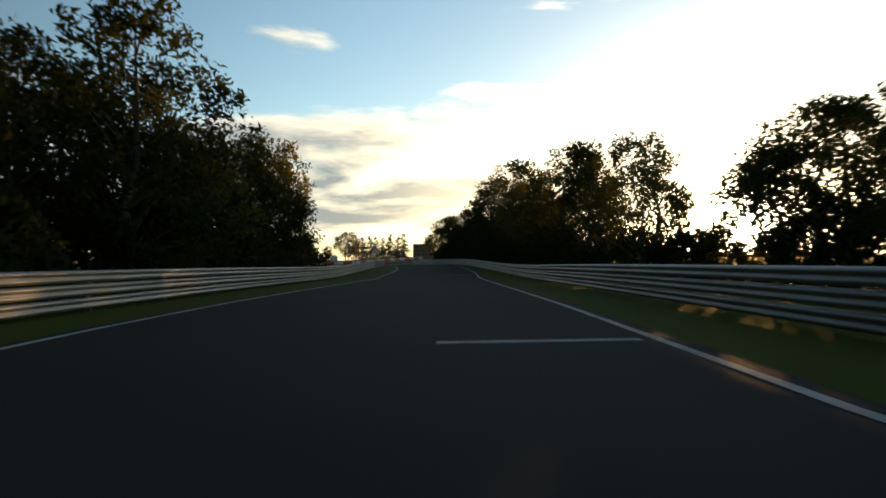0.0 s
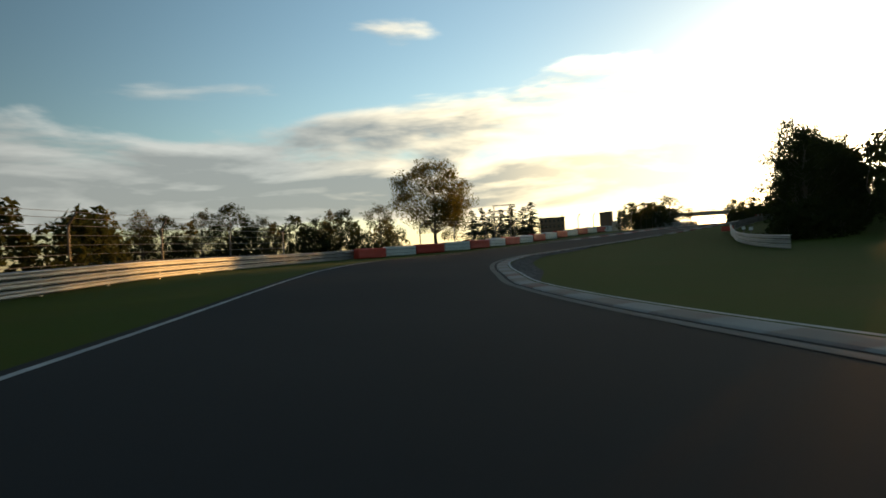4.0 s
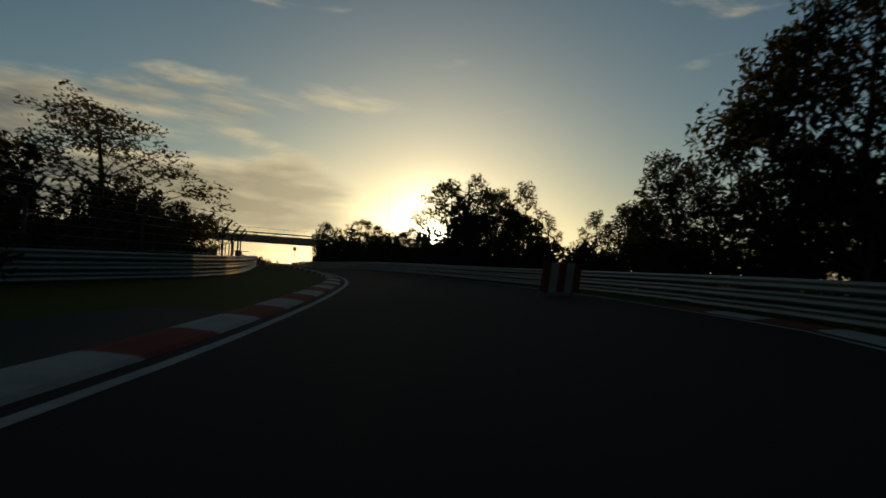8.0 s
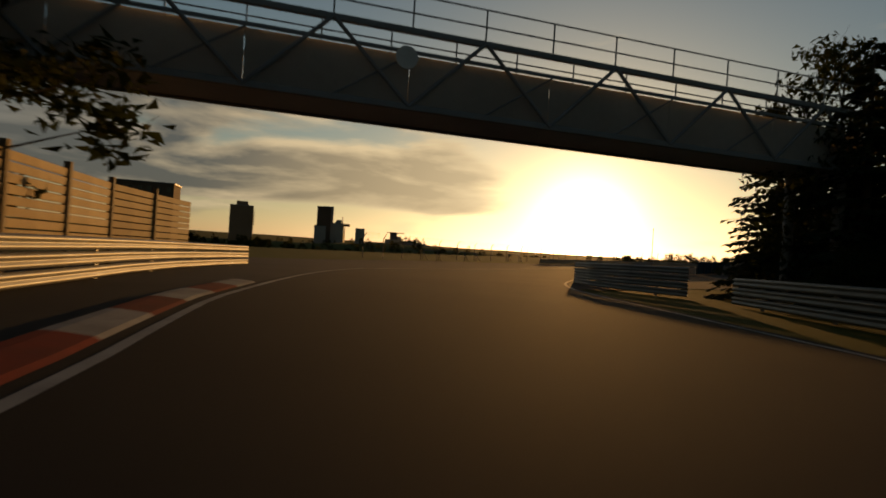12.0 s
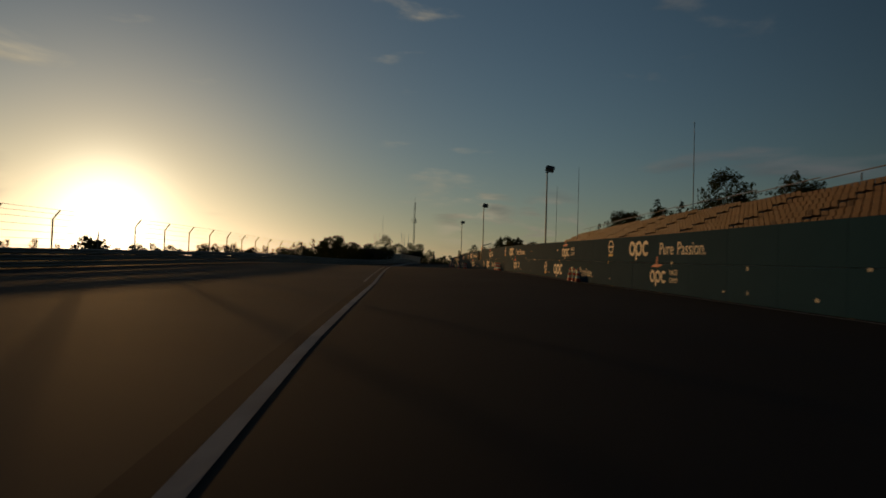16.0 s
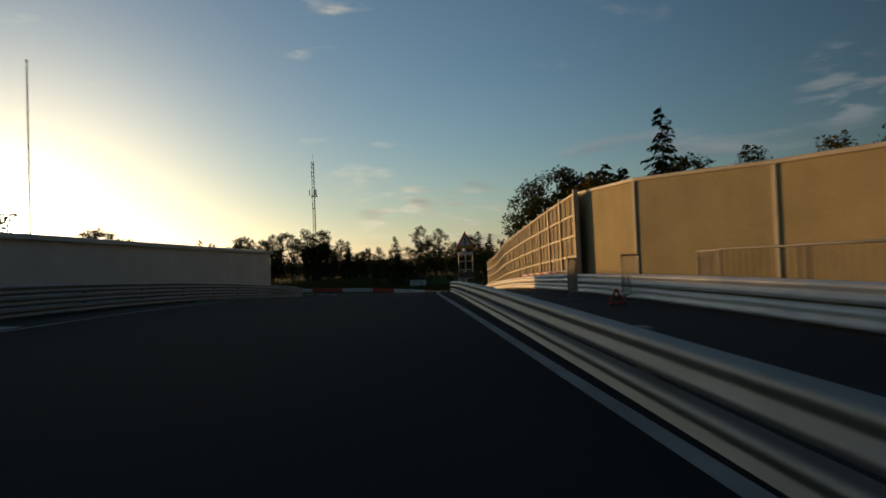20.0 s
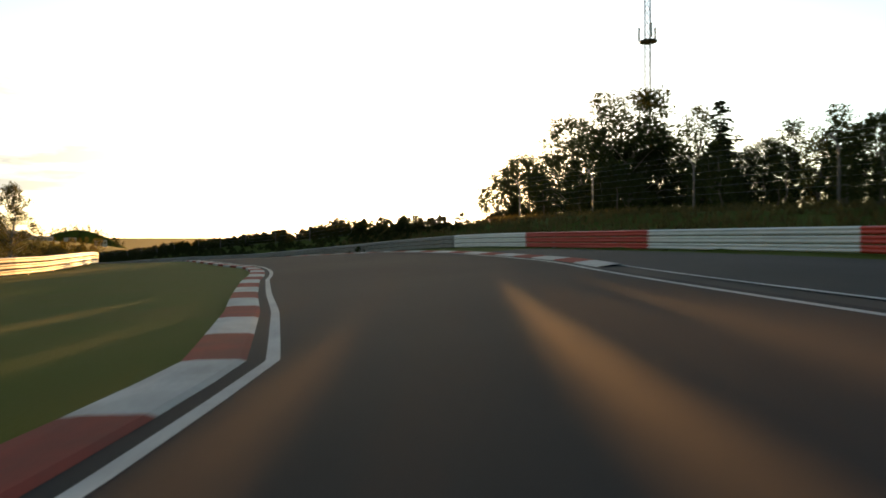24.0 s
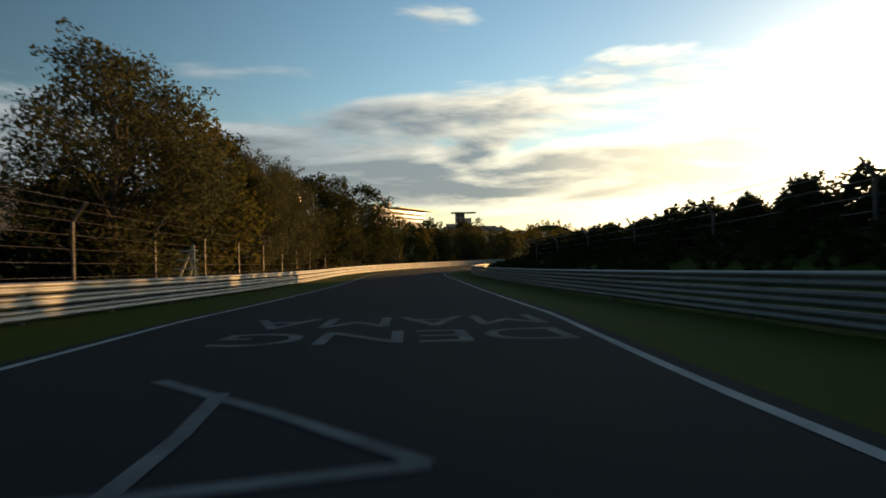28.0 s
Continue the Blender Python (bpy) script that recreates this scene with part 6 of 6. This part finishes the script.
# ---- scaffold tower behind the blocks ----
scaf = thing("scaffold_tower", pose(-27.1, 241.7, ground_z(-27.1, 241.7)[0]), "bare tubular scaffold tower with a plank deck", "scaffold")
for x in (-1.3, 1.3):
    for y in (-0.8, 0.8):
        part("upright", rod((x, y, -0.2), (x, y, 6.0), 0.045, None, 6), DARK_STEEL, scaf)
for z in (2.0, 4.0, 5.0, 5.9):
    for y in (-0.8, 0.8):
        part("ledger", rod((-1.3, y, z), (1.3, y, z), 0.04, None, 6), DARK_STEEL, scaf)
for z in (0.1, 2.0):
    part("brace", rod((-1.3, -0.8, z), (1.3, -0.8, z + 1.9), 0.035, None, 6), DARK_STEEL, scaf)
part("deck", box(2.7, 1.7, 0.06, 0, 0, 4.05), WOOD, scaf)

copy_thing(scaf, pose(54.8, 368.7, ground_z(54.8, 368.7)[0], 0, 0, 25) @ Matrix.Diagonal((0.75, 0.75, 1.5, 1)))

# ---- booth, board and gate by the outside of the bend ----
booth = thing("marshal_booth", pose(352.6, 613.9, ground_z(352.6, 613.9)[0], 0, 0, -62) @ Matrix.Scale(0.75, 4), "small timber marshal stand with sloping struts", "booth")
part("door", box(1.0, 0.08, 2.2, 0, 0, 0.9), WHITE_PAINT, booth)
part("door_panel", box(0.6, 0.1, 1.0, 0, 0, 1.8), GLASS, booth)
for x in (-0.6, 0.6):
    part("upright", box(0.12, 0.12, 3.2, x, 0, 0), WOOD, booth)
    part("strut", rod((x, 0, 2.9), (x * 4.0, 0.1, 0.2), 0.06, None, 6), WOOD, booth)
part("step", box(1.4, 0.9, 0.9, 0, 0.3, 0), WOOD, booth)
ib = thing("info_board", pose(352.2, 624.6, ground_z(352.2, 624.6)[0], 0, 0, -42), "white information board with two small dark pictures", "sign")
part("panel", box(4.0, 0.06, 1.3, 0, 0, 0.7, 0.01), WHITE_PAINT, ib)
for x, w, z, h in ((-1.2, 0.5, 0.95, 0.25), (0.9, 0.6, 1.0, 0.28)):
    part("picture", box(w, 0.012, h, x, -0.036, z), DARK_STEEL, ib)
for k in range(3):
    part("text_bar", box(2.8 - 0.5 * k, 0.012, 0.05, -0.1 * k, -0.036, 1.8 - 0.13 * k), STEEL, ib)
for x in (-1.4, 1.4):
    part("leg", box(0.09, 0.09, 1.6, x, 0.08, -0.2), STEEL, ib)

# ---- trestle of pale bars by the left barrier near the end ----
tr = thing("timber_trestle", pose(314.4, 764.8, ground_z(314.4, 764.8)[0], 0, 0, heading(933) + 10), "pale timber trestle of crossed bars behind the barrier", "trestle")
for x in (-0.75, 0.0, 0.35):
    part("leg", rod((x, 0, -0.2), (0.25, 0.05, 2.2), 0.05, None, 6), FRAME, tr)
for k in range(5):
    part("bar", rod((-0.75 + 0.12 * k, -0.04, 0.5 + 0.36 * k), (0.5 - 0.02 * k, -0.04, 0.5 + 0.36 * k), 0.035, None, 6), FRAME, tr)

# ---- painted words on the road near the end ----
FAINT_PAINT = material("faint_road_paint", (0.24, 0.24, 0.235), 0.9, (0.07, 0.07, 0.07), 1.4, 14, 0.2)

def road_words(text, s, lat, size, turn, label, stretch=1.9):
    m = stand(s, lat, 0.042, turn)
    cu = bpy.data.curves.new("road_letters", "FONT")
    cu.body, cu.size, cu.align_x = text, size, "CENTER"
    tmp = bpy.data.objects.new("road_letters", cu)
    me = bpy.data.meshes.new_from_object(tmp)
    bpy.data.objects.remove(tmp)
    me.materials.clear()
    me.materials.append(FAINT_PAINT)
    ob = new("road_lettering", me)
    sl = (spot(s + 2, lat).z - spot(s - 2, lat).z) / 4
    ob.matrix_basis = m @ pose(0, 0, 0, math.degrees(math.atan(sl)) * (-1 if abs(turn) > 90 else 1)) @ Matrix.Diagonal((1.17, stretch, 1, 1))
    return tagged(ob, label, "road marking", "", "structure")


road_words("DENG", 918.1, -0.2, 1.75, 180, "white hand-painted letters across the asphalt", 1.4)
road_words("MAMA", 921.0, -0.2, 1.75, 180, "white hand-painted letters across the asphalt", 1.7)


# ---- the distance ----
FACADE = material("pale_facade", (0.5, 0.47, 0.42), 0.85, (0.38, 0.36, 0.33), 0.05, 0.4, 0)
BROWN = material("brown_facade", (0.2, 0.13, 0.09), 0.85, (0.14, 0.1, 0.07), 0.05, 0.4, 0)
FACADE_DARK = material("grey_facade", (0.22, 0.22, 0.23), 0.7, (0.16, 0.16, 0.17), 0.05, 0.4, 0)
BRICK_RED = material("hotel_brick", (0.44, 0.27, 0.17), 0.9, (0.36, 0.21, 0.13), 0.05, 0.4, 0)
ROOF_RED = material("red_roof", (0.3, 0.07, 0.04), 0.85, (0.22, 0.06, 0.04), 0.1, 0.6, 0)


def far_building(name, x, y, z0, z1, w, d, turn, mat, label, floors, cols, roof=None, steps=()):
    """A building far off; its windowed front faces -y before turning."""
    root = thing(name, pose(x, y, z0, 0, 0, turn), label, "building")
    h = z1 - z0
    part("wall", box(w, d, h + 20, 0, d / 2, -20), mat, root)
    part("roof", box(w + 0.6, d + 0.6, 0.5, 0, d / 2, h), roof or DARK_STEEL, root)
    for x0, w0, h0 in steps:
        part("roof_house", box(w0, d * 0.5, h0, x0, d / 2, h + 0.4), mat, root)
    pane = bpy.data.meshes.new("window")
    ww, hh = w / cols * 0.42, h / floors * 0.42
    bm = box(ww, 0.16, hh, 0, 0, 0)
    bm.to_mesh(pane)
    bm.free()
    pane.materials.append(GLASS)
    for i in range(cols):
        for j in range(floors):
            part("window", pane, None, root, "", pose(-w / 2 + w / cols * (i + 0.5), -0.04, h / floors * (j + 0.3)))
    return root


far_building("apartment_house", -19.6, 570, 4, 23.4, 17, 12, 0, BROWN, "distant dark apartment house among trees", 5, 6)
GLAZED = bpy.data.materials.new("tower_glazing")
GLAZED.use_nodes = True
gb = GLAZED.node_tree.nodes["Principled BSDF"]
gb.inputs["Base Color"].default_value, gb.inputs["Roughness"].default_value, gb.inputs["Metallic"].default_value = (0.12, 0.13, 0.15, 1), 0.15, 0.6


def front(name, ax, ay, length, turn, z0, z1, d, mat, label, floors, cols, roof=None, steps=()):
    """A far building whose front starts at one end and runs off in the direction of turn."""
    c, s_ = math.cos(radians(turn)), math.sin(radians(turn))
    return far_building(name, ax + c * length / 2, ay + s_ * length / 2, z0, z1, length, d, turn, mat, label, floors, cols, roof, steps)


tower = front("tower_block", 76, 1180, 26, 88, 20, 57, 18, BROWN, "dark tower block with a pale slab and glazed stair", 11, 5)
part("tall_slab", box(24, 14, 56, 30, 3, -16), FACADE, tower, "pale taller slab")
part("stair_tower", box(16, 9, 46, 50, 6, -16), GLAZED, tower, "glazed stair tower")
part("podium", box(90, 16, 22, 34, -1, -16), FACADE, tower, "low pale podium")
hotel = front("hotel", -12, 998, 92, 93, 24, 41, 22, BRICK_RED, "long terraced reddish-brown hotel on the far slope", 4, 22, FACADE, ((-22, 14, 5), (22, 18, 2.5), (36, 8, 5.5)))
for k, (x, h) in enumerate(((49, 15), (56, 13), (63, 10), (69, 6))):
    wing = part("terrace_wing", box(7, 20, h + 20, x, 10, -20), BROWN, hotel)
    for j in range(max(1, h // 3)):
        part("balcony", box(4.5, 1.0, 1.2, x, -0.5, 1 + 3.2 * j), FACADE, wing)
front("white_hall", 67.2, 1122.3, 64, 88, 18, 30, 14, FACADE, "long white hall catching the evening sun", 1, 8)
front("red_roofed_house", 104, 1030, 30, 86, 16, 27, 9, FACADE, "pale yellow house with a red roof", 1, 8, ROOF_RED)
pit = front("pit_building", 107.5, 1353.7, 150, 84, 28, 43, 18, FACADE, "long pale pit building of the far circuit", 3, 24, None, ((-55, 20, 3), (-22, 7, 7)))
part("canopy", box(110, 12, 0.9, 30, -3, 15.6), DARK_STEEL, pit, "dark projecting roof canopy")
mast = part("roof_frame", rod((-48, 3, 14), (-38, 3, 26), 0.5), DARK_STEEL, pit, "dark curved roof frame")
for a_, b2 in (((-38, 3, 26), (-24, 3, 18)), ((-46, 3, 26), (-36, 3, 16)), ((-46, 3, 26), (-38, 3, 26))):
    part("strut", rod(a_, b2, 0.45), DARK_STEEL, mast)
ct = front("control_tower", 192, 1379, 9, 20, 20, 34, 9, FACADE_DARK, "control tower with a wide flat dark roof", 3, 2)
part("roof_slab", box(26, 14, 1.2, 4, 4.5, 14.2), DARK_STEEL, ct, "wide flat dark roof")
part("stair_block", box(6, 9, 25, 8.5, 3, -16), FACADE, ct, "sunlit pale stair block")
part("low_annexe", box(26, 8, 19, -2, 2, -16), FACADE, ct)
gst = thing("far_grandstand", pose(240, 1318, 6, 0, 0, 5), "long pale sloping stands with dark stairways on the far slope", "grandstand")
for k in range(9):
    part("tier", box(78 - 3 * k, 5.0, 1.5 * (k + 1) + 4, -3.2 * k, 5.0 * k, -4), CONCRETE, gst)
for k in range(4):
    for j in range(9):
        part("stairway", box(2.2, 5.1, 1.5 * (j + 1) + 4.15, -27 + 18 * k - 2.6 * j, 5.0 * j - 0.05, -4), DARK_STEEL, gst)
for k, (x, y, w_) in enumerate(((262, 1352, 14), (285, 1345, 9), (312, 1330, 10), (236, 1372, 12))):
    far_building("service_hut", x, y, far_slope(x, y)[0] - 1, far_slope(x, y)[0] + 4.5, w_, 6, 30, FACADE, "small pale service hut on the far slope", 1, 3)
# a wooded hill far down the valley
mound("far_hill", 272, 1640, -6, 78, 33, 44, 0.9, 1.2, "low rounded hill far down the valley")
places = []
for k in range(110):
    x, y = rng.uniform(-110, 330), rng.uniform(905, 985)
    z, w_ = far_slope(x, y)
    places.append((rng.choice([FAR_GOLD, FAR_OAK, FAR_BUSH]), x, y, z * w_ - 10 * (1 - w_), rng.uniform(0.7, 1.05), k * 50))
for k in range(60):
    x, y = rng.uniform(-60, 330), rng.uniform(1330, 1440) if k % 2 else rng.uniform(1150, 1190)
    if not (95 < x < 150 and y > 1300) and not (185 < x < 290 and y < 1400):
        places.append((rng.choice([FAR_GOLD, FAR_OAK]), x, y, far_slope(x, y)[0] - 1, rng.uniform(0.5, 0.8), k * 50))
grove("far_wood", "belt of golden-green trees across the valley", "trees", places)
clear_prototypes()

# ---- painted words in the left-hander, worn past reading ----
r5 = random.Random(3)
for row_, (s, lat, n_, w, h) in enumerate(((780.2, 2.3, 5, 0.55, 0.5), (779.6, 5.2, 6, 0.5, 0.55), (777.6, 5.0, 6, 0.5, 0.7), (775.6, 2.6, 4, 0.6, 0.8))):
    p0 = spot(s, lat)
    words = thing("road_lettering", stand(s, lat, 0.042, -28), "worn white painted words on the asphalt", "road marking")
    x = 0.0
    for k in range(n_):
        for a_, b2, c_, d_ in ((0, 0, 0.12, h), (w * 0.6, 0, 0.12, h * r5.uniform(0.5, 1)), (0.1, h * r5.choice([0, 0.44, 0.86]), w * 0.55, 0.1)):
            part("stroke", mesh_of("stroke", [(x + a_, b2, 0), (x + a_ + c_, b2 + 0.02, 0), (x + a_ + c_, b2 + d_, 0), (x + a_ - 0.03, b2 + d_, 0)], [(0, 1, 2, 3)], PAINT), None, words)
        x += w + 0.12

# a looping stroke painted on the road
loop = thing("road_lettering", stand(889.3, -3.7, 0.042), "large white looping stroke painted on the asphalt", "road marking")
pts = [(0.9 * math.cos(a), 1.9 * math.sin(a)) for a in np.linspace(0.8, 6.6, 26)] + [(1.3, 0.1), (2.2, 0.2), (2.9, 0.3)]
for (x0, y0), (x1, y1) in zip(pts, pts[1:]):
    d = Vector((x1 - x0, y1 - y0, 0))
    n = Vector((-d.y, d.x, 0)).normalized() * 0.07
    part("stroke", mesh_of("stroke", [Vector((x0, y0, 0)) - n, Vector((x1, y1, 0)) - n, Vector((x1, y1, 0)) + n, Vector((x0, y0, 0)) + n], [(0, 1, 2, 3)], FAINT_PAINT), None, loop)

# two more hand-painted letters lying across the track
def painted_letter(strokes):
    root = thing("road_lettering", stand(strokes[0][0], 0, 0.042), "large white hand-painted letter lying across the asphalt", "road marking")
    inv = root.matrix_basis.inverted()
    for s0, l0, s1, l1 in strokes:
        a, b = inv @ spot(s0, l0, 0.042), inv @ spot(s1, l1, 0.042)
        n = Vector((a.y - b.y, b.x - a.x, 0)).normalized() * 0.07
        c = a.lerp(b, 0.55) + n * 0.6
        part("stroke", mesh_of("stroke", [a - n, c - n * 0.8, b - n * 0.9, b + n, c + n, a + n * 1.1], [(0, 1, 4, 5), (1, 2, 3, 4)], FAINT_PAINT), None, root)


painted_letter([(910, -2.7, 907.8, 0.1), (907.8, 0.1, 907.5, -3.4), (909, -1.63, 907.5, -1.78)])
painted_letter([(913.8, -2.4, 911, 0.1), (911, 0.1, 910.5, -2.4), (913.1, -1.6, 910.6, -1.4)])

# ---- grass along the verges ----
DRY = leaf_material("dry_grass", (0.16, 0.115, 0.04), (0.08, 0.07, 0.025))
gr = np.random.default_rng(12)


def tufts(s0, s1, lats, n, h, mat, label):
    """Loose tufts of blades between two lines beside the road."""
    verts, faces = [], []
    for k in range(n):
        s = gr.uniform(s0, s1)
        a, c = lats(s)
        lat = gr.uniform(min(a, c), max(a, c))
        p_ = spot(s, lat)
        p_.z += float(rise(s, lat)) - 0.03
        for q in range(4):
            t_, w, l = gr.uniform(0, math.tau), 0.02 + 0.05 * h, h * gr.uniform(0.5, 1.3)
            o = Vector((gr.normal() * 0.12, gr.normal() * 0.12, 0))
            lean_ = Vector((math.cos(t_), math.sin(t_), 0)) * l * gr.uniform(0.1, 0.7)
            side = Vector((-math.sin(t_), math.cos(t_), 0)) * w
            b0 = len(verts)
            verts += [p_ + o - side, p_ + o + side, p_ + o + lean_ + Vector((0, 0, l))]
            faces.append((b0, b0 + 1, b0 + 2))
    ob = new("grass_tufts", mesh_of("grass_tufts", verts, faces, mat))
    return tagged(ob, label, "grass", "", "stuff")


tufts(742, 858, lambda s: (RAIL_R(s) + 0.6, RAIL_R(s) + 9), 6500, 0.45, DRY, "tall dry golden grass on the bank behind the barrier")
